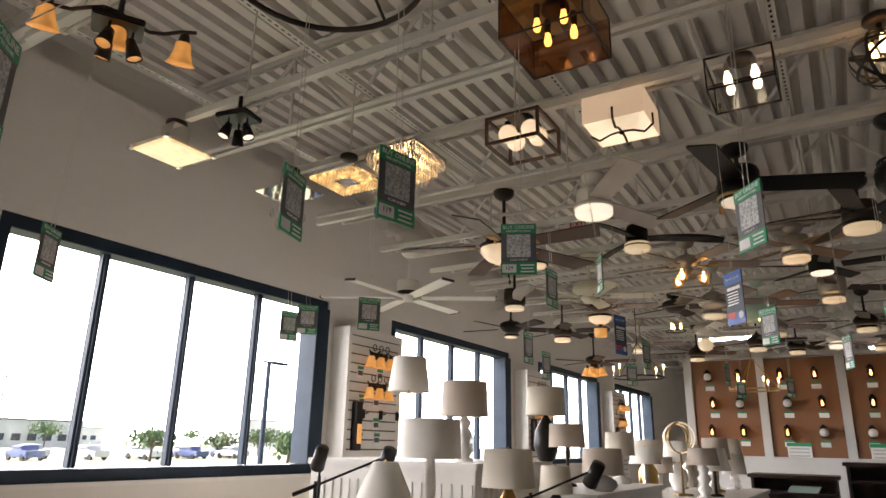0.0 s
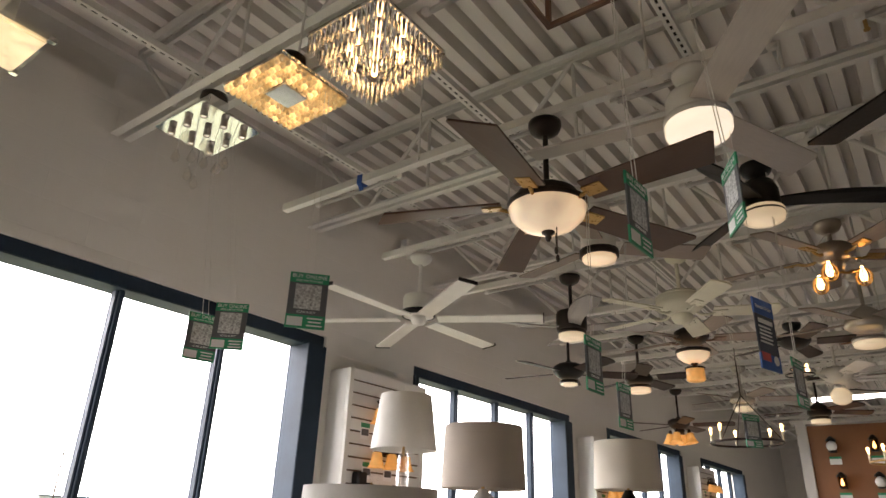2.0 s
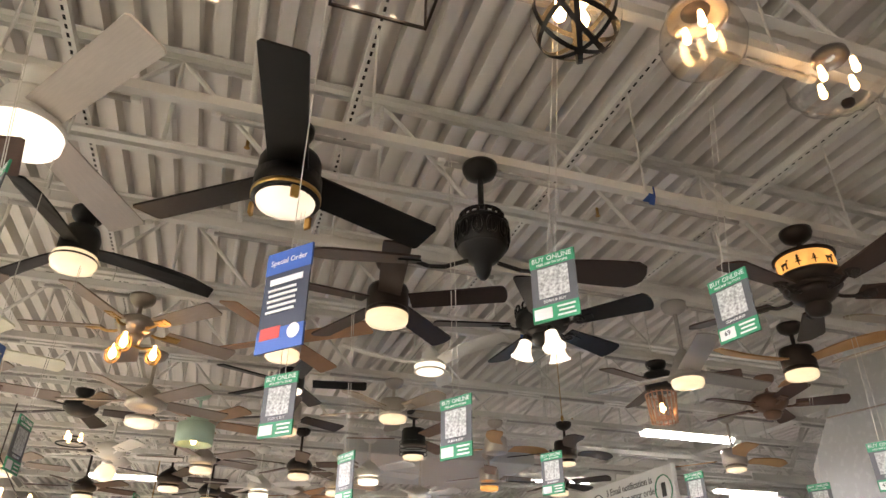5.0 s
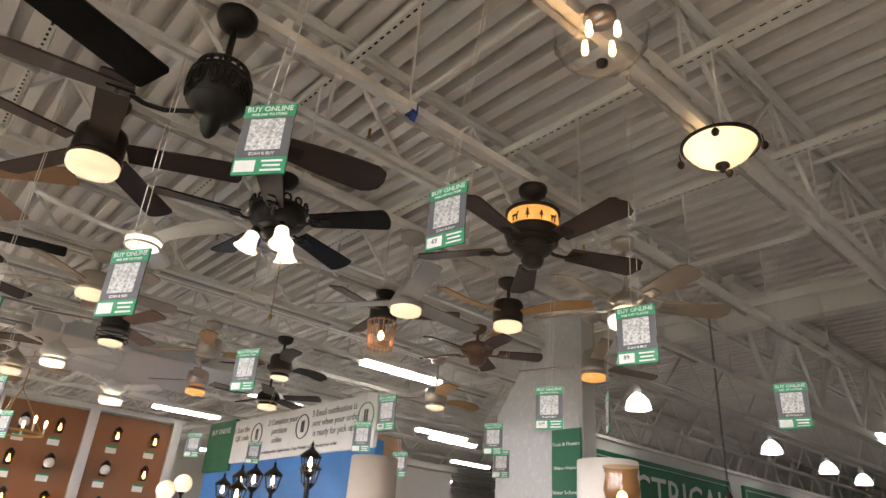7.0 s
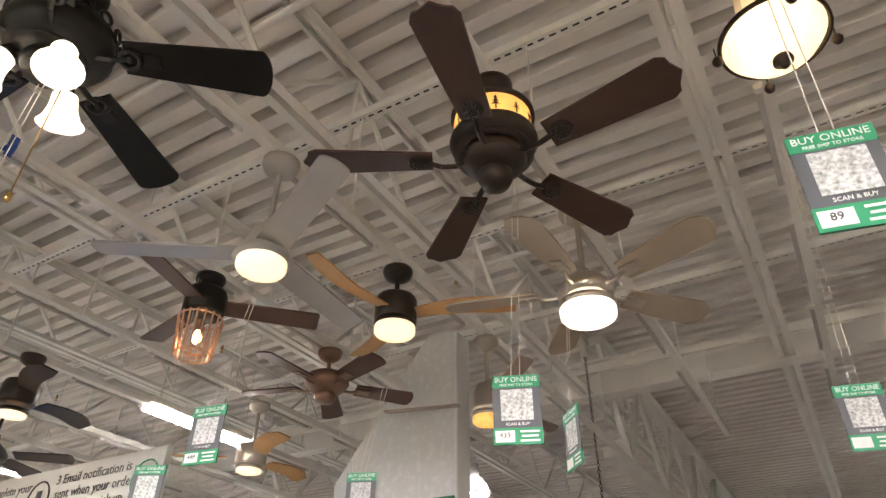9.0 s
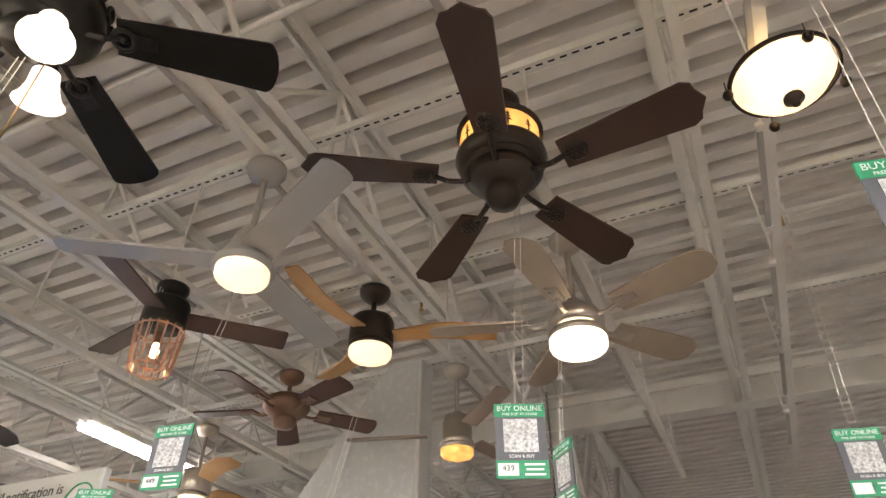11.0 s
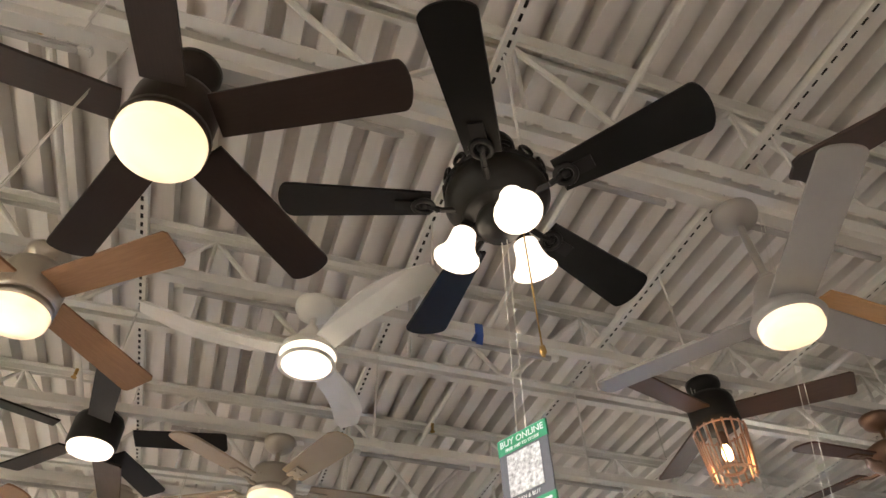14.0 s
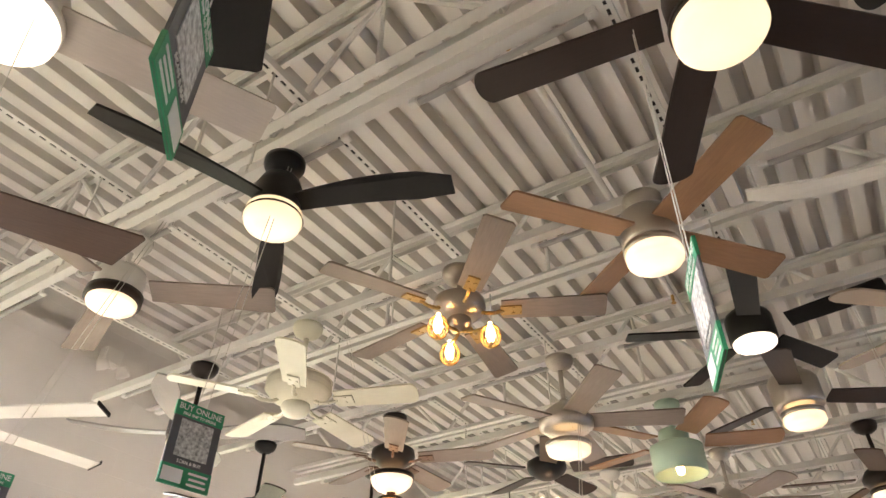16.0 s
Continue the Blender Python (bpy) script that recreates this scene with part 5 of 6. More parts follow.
tagged(part("top_shelf", box((4.45, 8.6, 2.43), (0.8, 3.4, 0.05), 0.004), STEEL), "white overstock shelf behind the sign", "shelf")
tagged(part("shelf_upright", box((4.45, 7.0, 1.2), (0.78, 0.06, 2.4), 0.004), STEEL), "white shelf end upright", "upright")


def post_lantern(x, y, z, ang, shade="hex", s=1.0, lit=True):
    f = thing("post_lantern", Matrix.Translation((x, y, z)) @ pose(0, 0, 0, 0, 0, ang), "black outdoor post lantern with lit glass" if shade == "hex" else "white globe outdoor post lamp", "lantern", "outdoor post lamps")
    part("post", rod((0, 0, -z), (0, 0, 0.02), 0.018, 10), BLACK, f)
    if shade == "globe":
        part("globe", lathe([(0.1 * s * math.sin(math.pi * k / 12), 0.1 * s * math.cos(math.pi * k / 12)) for k in range(13)], 20), G_SOFT, f, at=(0, 0, 0.12))
        part("collar", lathe(((0.03, 0.03), (0.05, 0.02), (0.02, -0.02)), 12), BLACK, f, at=(0, 0, 0.02))
        return
    part("cup", lathe(((0.02, 0), (0.05, 0.03), (0.06, 0.05), (0.05, 0.052), (0, 0.05)), 6), BLACK, f)
    part("glass", lathe(((0.056, 0.052), (0.085, 0.17), (0, 0.172)), 6), CLEAR, f)
    bm = bmesh.new()
    for k in range(6):
        a = math.pi / 3 * k
        bm_rod(bm, (0.057 * math.cos(a), 0.057 * math.sin(a), 0.05), (0.087 * math.cos(a), 0.087 * math.sin(a), 0.172), 0.005, 5)
    part("cage", bm, BLACK, f)
    part("roof", lathe(((0.1, 0.168), (0.098, 0.18), (0.05, 0.22), (0.025, 0.24), (0.012, 0.26), (0.016, 0.275), (0.004, 0.3), (0, 0.315)), 6), BLACK, f)
    bulb(f, (0, 0, 0.15), 0.02)


for k, (x, y, z, sh) in enumerate(((3.6, 9.3, 2.05, "hex"), (3.6, 8.9, 2.12, "hex"), (3.55, 8.5, 2.12, "hex"), (3.55, 8.1, 2.1, "hex"), (3.5, 7.35, 2.12, "hex"), (3.4, 7.2, 2.2, "hex"), (3.35, 9.8, 2.1, "globe"), (3.1, 9.6, 2.0, "globe"), (3.3, 8.3, 1.95, "hex"))):
    post_lantern(x, y, z, 20 * k, sh)

# brown board of outdoor wall lights
g = thing("lantern_display_wall", (1.0, 11.4, 0), "brown display wall with white posts and lit wall lanterns", "display wall")
part("base_panel", box((0, 0.03, 0.8), (5.6, 0.2, 1.6), 0.004), PANEL, g)
for k in range(5):
    part("display_board", box((-2.15 + 1.08 * k, 0.05, 2.33), (0.96, 0.1, 1.46), 0.003), DISPLAY, g)
for k in range(6):
    part("post", box((-2.69 + 1.08 * k, 0.03, 2.35), (0.12, 0.16, 1.5), 0.004), PANEL, g)
part("top_cap", box((0, 0.05, 3.1), (5.6, 0.2, 0.04)), PANEL, g)
rnd = random.Random(11)
for k in range(5):
    for j in range(3):
        for i in range(2):
            x, z = 1.0 - 2.15 + 1.08 * k + (i - 0.5) * 0.44 + rnd.uniform(-0.05, 0.05), 1.95 + 0.42 * j
            f = thing("wall_lantern", (x, 11.36, z), "dark wall lantern with lit amber glass on brown board", "lantern", "wall lanterns")
            part("backplate", box((0, -0.012, 0), (0.08, 0.024, 0.14), 0.006), BLACK, f)
            part("arm", rod((0, -0.02, 0.05), (0, -0.1, 0.07), 0.008, 6), BLACK, f)
            part("roof", lathe(((0.06, 0), (0.055, 0.012), (0.02, 0.05), (0, 0.06)), 6), BLACK, f, at=(0, -0.1, 0.06))
            if (k + j + i) % 3 == 2:
                part("shade", lathe([(0.06 * math.sin(math.pi * q / 8), 0.06 * math.cos(math.pi * q / 8)) for q in range(9)], 14), P_WHITE, f, at=(0, -0.1, 0.0))
            else:
                part("glass", lathe(((0.05, 0), (0.04, -0.12), (0, -0.122)), 6), SMOKE, f, at=(0, -0.1, 0.06))
                bulb(f, (0, -0.1, 0.02), 0.02)
            part("bottom_ring", lathe(((0.042, 0.01), (0.045, 0), (0.02, -0.012), (0, -0.012)), 6), BLACK, f, at=(0, -0.1, -0.065))
            t_ = thing("price_card", (x, 11.395, z - 0.16), "small green and white price card on brown board", "price card", "price cards")
            part("card", box((0, 0, 0), (0.13, 0.006, 0.09)), P_WHITE, t_)
            part("card_header", box((0, -0.005, 0.035), (0.13, 0.006, 0.025)), P_GREEN, t_)
for x, z in ((-0.2, 1.68), (0.85, 1.68), (1.95, 1.7)):
    t_ = thing("notice_card", (x, 11.39, z), "white notice card with green header", "notice", "notice cards")
    part("card", box((0, 0, 0), (0.32, 0.006, 0.24)), P_WHITE, t_)
    part("card_header", box((0, -0.005, 0.1), (0.32, 0.006, 0.05)), P_GREEN, t_)
    for q in range(3):
        part("printed_line", box((0, -0.005, 0.04 - 0.05 * q), (0.26, 0.004, 0.02)), P_CODE, t_)

# white soffit over the far displays
setting("soffit", box((2.5, 10.1, 3.5), (2.3, 1.7, 0.16), 0.01), PANEL, "hanging white soffit over the lantern display", "soffit")


# ---- shop lights, seen and added ----
def strip_light(x, y, z, ang, n=1):
    f = thing("strip_light", Matrix.Translation((x, y, z)) @ pose(0, 0, 0, 0, 0, ang), "white fluorescent strip light hung from the roof, five added unseen", "strip light", "strip lights")
    part("housing", box((0, 0, 0.045), (1.12, 0.16, 0.05), 0.008), STEEL, f)
    part("lens", box((0, 0, 0.0), (1.08, 0.13, 0.04), 0.012), G_TUBE, f)
    for s_ in (-0.45, 0.45):
        part("hanger", rod((s_, 0, 0.07), (s_, 0, DECKZ - z + 0.06), 0.004, 5), STEEL, f)


# Those at y <= 1 are unseen, added to brighten the near roof deck.
for x, y, z in ((4.66, 7.67, 3.46), (4.5, 10.45, 3.5), (4.32, 12.8, 3.5), (10.5, 12.6, 3.5), (7.7, 10.4, 3.5), (-1.1, 12.4, 3.55), (8.5, 11.0, 3.55), (9.0, 15.5, 3.55), (6.8, 17.5, 3.55), (1.5, 14.5, 3.55), (-1.0, 17.0, 3.55), (12.5, 16.0, 3.55), (11.5, 5.0, 3.6), (15.0, 1.0, 3.6), (8.5, 0.0, 3.6), (8.5, -3.0, 3.6), (3.0, -2.4, 3.6), (-1.5, -2.4, 3.6)):
    strip_light(x, y, z, 0 if y > 3 else 90)


def high_bay(x, y, z):
    f = thing("high_bay_lamp", Matrix.Translation((x, y, z)) @ Matrix.Scale(0.78, 4), "ribbed glass dome high bay lamp on a stem", "high bay lamp", "high bay lamps")
    n_ = 24
    prof = ((0.06, 0.3), (0.12, 0.26), (0.2, 0.16), (0.24, 0.04), (0.245, 0.0))
    part("dome", lathe(prof, n_), glow("lit_prismatic_dome", (0.95, 1.0, 1.0), 1.2, mottled=0.5, scale=14), f)
    bm = bmesh.new()
    bm_torus(bm, 0.247, 0.012, Matrix(), 28, 6)
    part("rim", bm, STEEL, f)
    part("lamp", lathe(((0, 0.02), (0.09, 0.03), (0.1, 0.1), (0, 0.12)), 16), G_TUBE, f)
    part("ballast_can", lathe(((0, 0.5), (0.07, 0.49), (0.07, 0.3), (0, 0.29)), 16), STEEL, f)
    part("stem", rod((0, 0, 0.49), (0, 0, (DECKZ - z) / 0.78), 0.012, 6), STEEL, f)


for x, y in ((8.7, 7.3), (13.0, 7.3), (15.75, 7.35), (17.75, 7.35), (20.6, 7.35), (13.5, 3.5), (18, 3.5), (12.9, 10.5), (17, 10.5)):
    high_bay(x, y, 3.78)

# deep girder trusses and a main beam beyond the wing panel
for y in (5.05, 9.6, 0.5):
    bm = bmesh.new()
    x0, x1 = 7.1, 29.5
    for z, h in ((3.55, 0.1), (4.68, 0.1)):
        bm_box(bm, ((x0 + x1) / 2, 0, z), (x1 - x0, 0.14, h))
    x = x0
    while x < x1 - 1.2:
        bm_rod(bm, (x, 0, 4.64), (x + 0.7, 0, 3.6), 0.035, 6)
        bm_rod(bm, (x + 0.7, 0, 3.6), (x + 1.4, 0, 4.64), 0.035, 6)
        x += 1.4
    o = part("girder_truss", bm, STEEL, None, at=(0, y, 0))
    tagged(o, "deep white painted steel girder truss", "truss", "girder trusses", "structure")
for x in (6.95,):
    bm = bmesh.new()
    for z in (4.02, 4.36):
        bm_box(bm, (0, (YS + YN) / 2, z), (0.16, YN - YS, 0.016))
    bm_box(bm, (0, (YS + YN) / 2, 4.19), (0.012, YN - YS, 0.324))
    tagged(part("steel_beam", bm, STEEL, None, at=(x, 0, 0)), "white painted steel main roof beam", "beam", "", "structure")

# sprinkler pipes and heads
for x in (-0.1, 2.55, 5.2):
    p_ = thing("sprinkler_pipe", (x, 0, 4.6), "white sprinkler pipe below the roof deck", "pipe", "sprinkler pipes")
    part("pipe", rod((0, YS + 0.2, 0), (0, YN - 0.2, 0), 0.022, 10), STEEL, p_)
    for k in range(6):
        h = part("sprinkler_head", rod((0, 0.2 + 2.7 * k, -0.02), (0, 0.2 + 2.7 * k, -0.07), 0.012, 8), BRASS, p_)
        part("deflector", rod((0, 0.2 + 2.7 * k, -0.088), (0, 0.2 + 2.7 * k, -0.092), 0.02, 10), BRASS, h)

# exit sign, camera brackets on the wall, conduit, tape
f = thing("exit_sign", Matrix.Translation((-2.0, 7.25, 4.25)) @ pose(0, 0, 0, 0, 0, 30), "white exit sign with red letters hung from the roof", "exit sign")
part("case", box((0, 0, 0), (0.24, 0.05, 0.17), 0.008), WHITE, f)
part("writing", text_mesh("EXIT", 0.11, RED), RED, f, at=Matrix.Translation((0, -0.028, 0)) @ pose(0, 0, 0, 90))
part("stem", rod((0, 0, 0.1), (0, 0, DECKZ - 4.25), 0.008, 6), STEEL, f)
f = thing("security_light", (XW + 0.02, 6.35, 4.3), "white twin head emergency light on wall", "emergency light")
part("box", box((0.05, 0, 0), (0.1, 0.16, 0.14), 0.01), WHITE, f)
for s_ in (-1, 1):
    part("head", lathe(((0, 0.05), (0.04, 0.04), (0.05, -0.04), (0, -0.05)), 14), WHITE, f, at=Matrix.Translation((0.14, s_ * 0.09, -0.12)) @ pose(0, 0, 0, 30))
    part("bracket", rod((0.08, s_ * 0.06, -0.05), (0.14, s_ * 0.09, -0.12), 0.012, 6), WHITE, f)
TAPE = mat("blue_masking_tape", (0.03, 0.09, 0.35), 0.6)
for x, y in ((1.765, 4.0), (-2.55, 4.0), (1.94, 5.83)):
    f = thing("masking_tape", (x, y, rail_z(y) + 0.04), "strip of blue masking tape wrapped round the rail", "tape", "tape markers")
    bm = box((0, 0, 0), (0.035, 0.052, 0.056))
    bm_box(bm, (0.004, -0.03, -0.03), (0.03, 0.003, 0.05), pose(0, 0, 0, 25))
    part("wrap", bm, TAPE, f)


# ---- table lamps and their shelves beside the windows ----
SHADE = mat("linen_lamp_shade", (0.72, 0.66, 0.56), 0.8, vary=0.06, scale=8, grain=0.7, stretch=(1, 1, 6), bump=0.15)
SHADEB = mat("taupe_lamp_shade", (0.5, 0.43, 0.36), 0.8, vary=0.06, scale=8, grain=0.7, stretch=(1, 1, 6), bump=0.15)
SHADEW = mat("white_lamp_shade", (0.8, 0.77, 0.71), 0.8, vary=0.05, scale=8, grain=0.6, bump=0.12)
BEAD = mat("white_cabinet_paint", (0.76, 0.74, 0.7), 0.5, vary=0.05, scale=3)
CERAMIC = mat("white_ceramic", (0.78, 0.76, 0.72), 0.15, vary=0.04)
BASES = {
    "column": ((0.07, 0), (0.07, 0.02), (0.03, 0.03), (0.022, 0.06), (0.03, 0.09), (0.022, 0.12)),
    "gourd": ((0.06, 0), (0.06, 0.02), (0.03, 0.03), (0.06, 0.08), (0.03, 0.13), (0.055, 0.18), (0.03, 0.23), (0.045, 0.27), (0.015, 0.31)),
    "jar": ((0.05, 0), (0.06, 0.01), (0.09, 0.08), (0.08, 0.16), (0.03, 0.22), (0.015, 0.24)),
    "stick": ((0.06, 0), (0.06, 0.012), (0.012, 0.02), (0.012, 0.2)),
}


def table_lamp(label, x, y, z0, z1, z2, rt, rb, shade, base, bm_, square=False):
    f = thing("table_lamp", (x, y, z0), label, "table lamp", "table lamps")
    prof = BASES[base]
    k = max(0.3, (z1 - z0) / prof[-1][1])
    part("base", lathe([(r, z * k) for r, z in prof], 24), bm_, f)
    part("stem", rod((0, 0, (z1 - z0) * 0.95), (0, 0, z2 - z0 - 0.02), 0.006, 8), BRASS, f)
    h = z2 - z1
    t = 0.004
    part("shade", lathe([(rb, 0), (rt, h), (rt - t, h), (rb - t, 0.0)], 36), shade, f, at=(0, 0, z1 - z0))
    bm = bmesh.new()
    for a in (0, 120, 240):
        bm_rod(bm, (0, 0, h - 0.012), ((rt - t) * math.cos(radians(a)), (rt - t) * math.sin(radians(a)), h - 0.012), 0.0025, 5)
    part("spider", bm, BRASS, f, at=(0, 0, z1 - z0))
    part("finial", lathe(((0.004, 0), (0.009, 0.008), (0.004, 0.02), (0, 0.024)), 10), BRASS, f, at=(0, 0, z2 - z0 - 0.012))
    return f


def lamp_table(x, y, w, d, h, label):
    f = thing("display_cabinet", (x, y, 0), label, "cabinet", "lamp display cabinets")
    part("body", box((0, 0, (h - 0.04) / 2), (w - 0.04, d - 0.04, h - 0.04), 0.004), BEAD, f)
    part("top", box((0, 0, h - 0.02), (w, d, 0.04), 0.006), BEAD, f)
    n_ = int(w / 0.07)
    for k in range(n_):
        part("beadboard_strip", box((-w / 2 + 0.06 + k * (w - 0.12) / max(1, n_ - 1), -d / 2 + 0.016, h / 2 - 0.04), (0.05, 0.012, h - 0.16), 0.003), BEAD, f)
    m_ = int(d / 0.07)
    for k in range(m_):
        part("beadboard_strip", box((w / 2 - 0.016, -d / 2 + 0.06 + k * (d - 0.12) / max(1, m_ - 1), h / 2 - 0.04), (0.012, 0.05, h - 0.16), 0.003), BEAD, f)
    return f


lamp_table(-2.0, 4.05, 1.3, 1.1, 1.58, "white beadboard cabinet that carries table lamps")
lamp_table(-1.1, 2.75, 0.9, 0.5, 1.12, "low white beadboard plinth with table lamps")
lamp_table(-1.05, 4.7, 0.55, 1.6, 1.42, "long white plinth crowded with table lamps")
lamp_table(-0.75, 6.9, 0.9, 2.2, 1.3, "white plinth with many table lamps")
table_lamp("white tapered shade lamp on a clear glass column", -2.33, 4.22, 1.58, 2.06, 2.32, 0.125, 0.16, SHADEW, "column", CRYSTAL)
table_lamp("taupe drum shade lamp on a white stacked ceramic base", -1.62, 3.83, 1.58, 1.86, 2.08, 0.145, 0.155, SHADEB, "gourd", CERAMIC)
table_lamp("broad white drum shade lamp on a turned white base", -1.22, 2.79, 1.12, 1.62, 1.8, 0.14, 0.15, SHADEW, "column", CERAMIC)
table_lamp("cream drum shade lamp on a dark base", -1.38, 4.61, 1.58, 1.9, 2.1, 0.135, 0.145, SHADE, "jar", BLACK)
table_lamp("cream oval shade lamp on a ribbed brass base", -0.86, 2.9, 1.12, 1.5, 1.67, 0.11, 0.125, SHADE, "jar", BRASS)
table_lamp("white bell shade lamp on a slim stick", -1.36, 2.62, 1.12, 1.44, 1.6, 0.06, 0.13, SHADEW, "stick", BLACK)
table_lamp("tan drum shade lamp on a bronze stick", -1.22, 4.6, 1.42, 1.68, 1.84, 0.12, 0.13, SHADEB, "stick", BRONZE)
table_lamp("taupe drum shade lamp on a grey jar base", -0.86, 4.27, 1.42, 1.52, 1.68, 0.12, 0.13, SHADEB, "jar", GREYBLADE)
table_lamp("small cream shade lamp on a dark base", -0.95, 3.7, 1.2, 1.43, 1.58, 0.08, 0.095, SHADE, "jar", BLACK)
rnd = random.Random(3)
shs, bas, bms = (SHADE, SHADEW, SHADEB), ("column", "gourd", "jar", "stick"), (CERAMIC, BRASS, BLACK, CRYSTAL, NICKEL)
for k in range(20):
    y = 5.3 + 0.34 * (k // 2) + rnd.uniform(-0.05, 0.05)
    x = -1.05 + 0.45 * (k % 2) + rnd.uniform(-0.06, 0.06)
    z0 = 1.3 if 5.9 < y < 7.95 else (1.42 if y < 5.5 else 1.3)
    if not (3.95 < y < 5.4 and k % 2 == 0 or 5.9 < y < 7.9):
        continue
    h = rnd.uniform(0.14, 0.32)
    table_lamp("cream or taupe shade lamp in a crowded display", x, y, z0, z0 + h, z0 + h + rnd.uniform(0.13, 0.2), rnd.uniform(0.08, 0.12), rnd.uniform(0.11, 0.14), shs[k % 3], bas[k % 4], bms[k % 5])

# ring lamps and glass orbs among them
for x, y, z, r in ((-0.79, 6.2, 1.3, 0.13), (-1.05, 7.3, 1.3, 0.14)):
    f = thing("ring_lamp", (x, y, z), "gold double ring table lamp glowing softly", "table lamp", "ring lamps")
    part("base", lathe(((0.08, 0), (0.08, 0.015), (0.01, 0.02), (0.008, 0.35)), 20), BRASS, f)
    for a in (0, 60):
        bm = bmesh.new()
        bm_torus(bm, r, 0.007, pose(0, 0, 0.35 + r, 90, 0, a), 36, 6)
        part("ring", bm, G_ALAB if a == 0 else BRASS, f)


def floor_spot(x, y, h, tx, ty, label):
    f = thing("floor_lamp", (x, y, 0), label, "floor lamp", "black floor lamps")
    part("base", lathe(((0, 0.02), (0.12, 0.02), (0.12, 0), (0, 0)), 24), BLACK, f)
    part("pole", rod((0, 0, 0.02), (0, 0, h), 0.009, 8), BLACK, f)
    part("arm", rod((0, 0, h - 0.02), (tx, ty, h + 0.12), 0.006, 8), BLACK, f)
    part("head", lathe(((0, 0.07), (0.035, 0.065), (0.04, -0.07), (0.036, -0.07), (0.03, 0.05), (0, 0.055)), 18), BLACK, f, at=Matrix.Translation((tx, ty, h + 0.1)) @ pose(0, 0, 0, 20, 35))
    part("counterweight", rod((-tx * 0.3, -ty * 0.3, h - 0.06), (0, 0, h - 0.02), 0.01, 8), BLACK, f)


floor_spot(-2.05, 2.95, 1.5, 0.03, -0.04, "black adjustable floor lamp with drum head")
floor_spot(-1.72, 2.55, 1.5, 0.2, 0.3, "black boom arm floor lamp with drum head")
floor_spot(-0.95, 3.35, 1.45, 0.28, 0.2, "thin black boom arm floor lamp")

# lamps beside the wing panel
lamp_table(3.45, 4.2, 1.0, 0.9, 1.45, "white plinth with lamps beside the aisle")
lamp_table(3.3, 6.0, 0.7, 0.7, 1.45, "white plinth with a tan shade lamp")
table_lamp("large white drum shade lamp on a square white base", 3.7, 4.37, 1.45, 1.94, 2.23, 0.175, 0.18, SHADEW, "column", CERAMIC)
table_lamp("tan drum shade lamp on a white column base", 3.19, 5.97, 1.45, 1.98, 2.27, 0.165, 0.17, SHADEB, "column", CERAMIC)
f = thing("table_lamp", (3.09, 3.87, 1.45), "bronze hurricane lamp with lit smoked glass", "table lamp", "table lamps")
part("base", lathe(((0.06, 0), (0.06, 0.02), (0.02, 0.04), (0.015, 0.35), (0.03, 0.38), (0.045, 0.42), (0.02, 0.44)), 20), BRONZE, f)
part("hurricane_glass", lathe(((0.035, 0.44), (0.07, 0.49), (0.085, 0.55), (0.072, 0.61), (0.085, 0.65)), 24), SMOKE, f)
bulb(f, (0, 0, 0.46), 0.026, drop=-1)
f = thing("chandelier", (6.3, 4.93, 2.12), "small amber shade chandelier on a dark chain", "chandelier")
bm = bmesh.new()
for k in range(66):
    bm_torus(bm, 0.012, 0.003, Matrix.Translation((0, 0, 0.25 + 0.027 * k)) @ pose(0, 0, 0, 90, 0, 90 * (k % 2)), 8, 4)
part("chain", bm, BLACK, f)
part("hub", lathe(((0, 0.25), (0.03, 0.2), (0.04, 0.1), (0.01, 0.02), (0, 0)), 14), BRONZE, f)
for a in (0, 72, 144, 216, 288):
    part("arm", rod((0.02, 0, 0.08), (0.2, 0, 0.02), 0.008, 6), BRONZE, f, at=pose(0, 0, 0, 0, 0, a))
    part("shade", lathe(((0.03, 0.1), (0.06, 0), (0.056, 0), (0.026, 0.1)), 14), G_AMBER, f, at=(0.2 * math.cos(radians(a)), 0.2 * math.sin(radians(a)), 0.0))

# hanging iron chandeliers far down the window side
for x, y, z, m in ((-1.75, 8.6, 2.55, BRONZE), (-0.6, 10.3, 2.5, BRASS), (1.6, 10.3, 2.55, BRASS)):
    f = thing("chandelier", (x, y, z), "dark hoop chandelier with lit candle bulbs" if m is BRONZE else "gold hoop chandelier with lit candle bulbs", "chandelier", "display chandeliers")
    bm = bmesh.new()
    bm_torus(bm, 0.32, 0.012, Matrix(), 32, 6)
    part("hoop", bm, m, f)
    for a in range(0, 360, 60):
        c_, s_ = 0.32 * math.cos(radians(a)), 0.32 * math.sin(radians(a))
        part("candle", rod((c_, s_, 0), (c_, s_, 0.09), 0.011, 8), CREAM, f)
        bulb(f, (c_, s_, 0.11), 0.016, drop=-1)
    for a in (0, 120, 240):
        part("stay", rod((0.32 * math.cos(radians(a)), 0.32 * math.sin(radians(a)), 0), (0, 0, 0.45), 0.005, 5), m, f)
    part("stem", rod((0, 0, 0.45), (0, 0, rail_z(y) - z + 0.03), 0.006, 5), m, f)

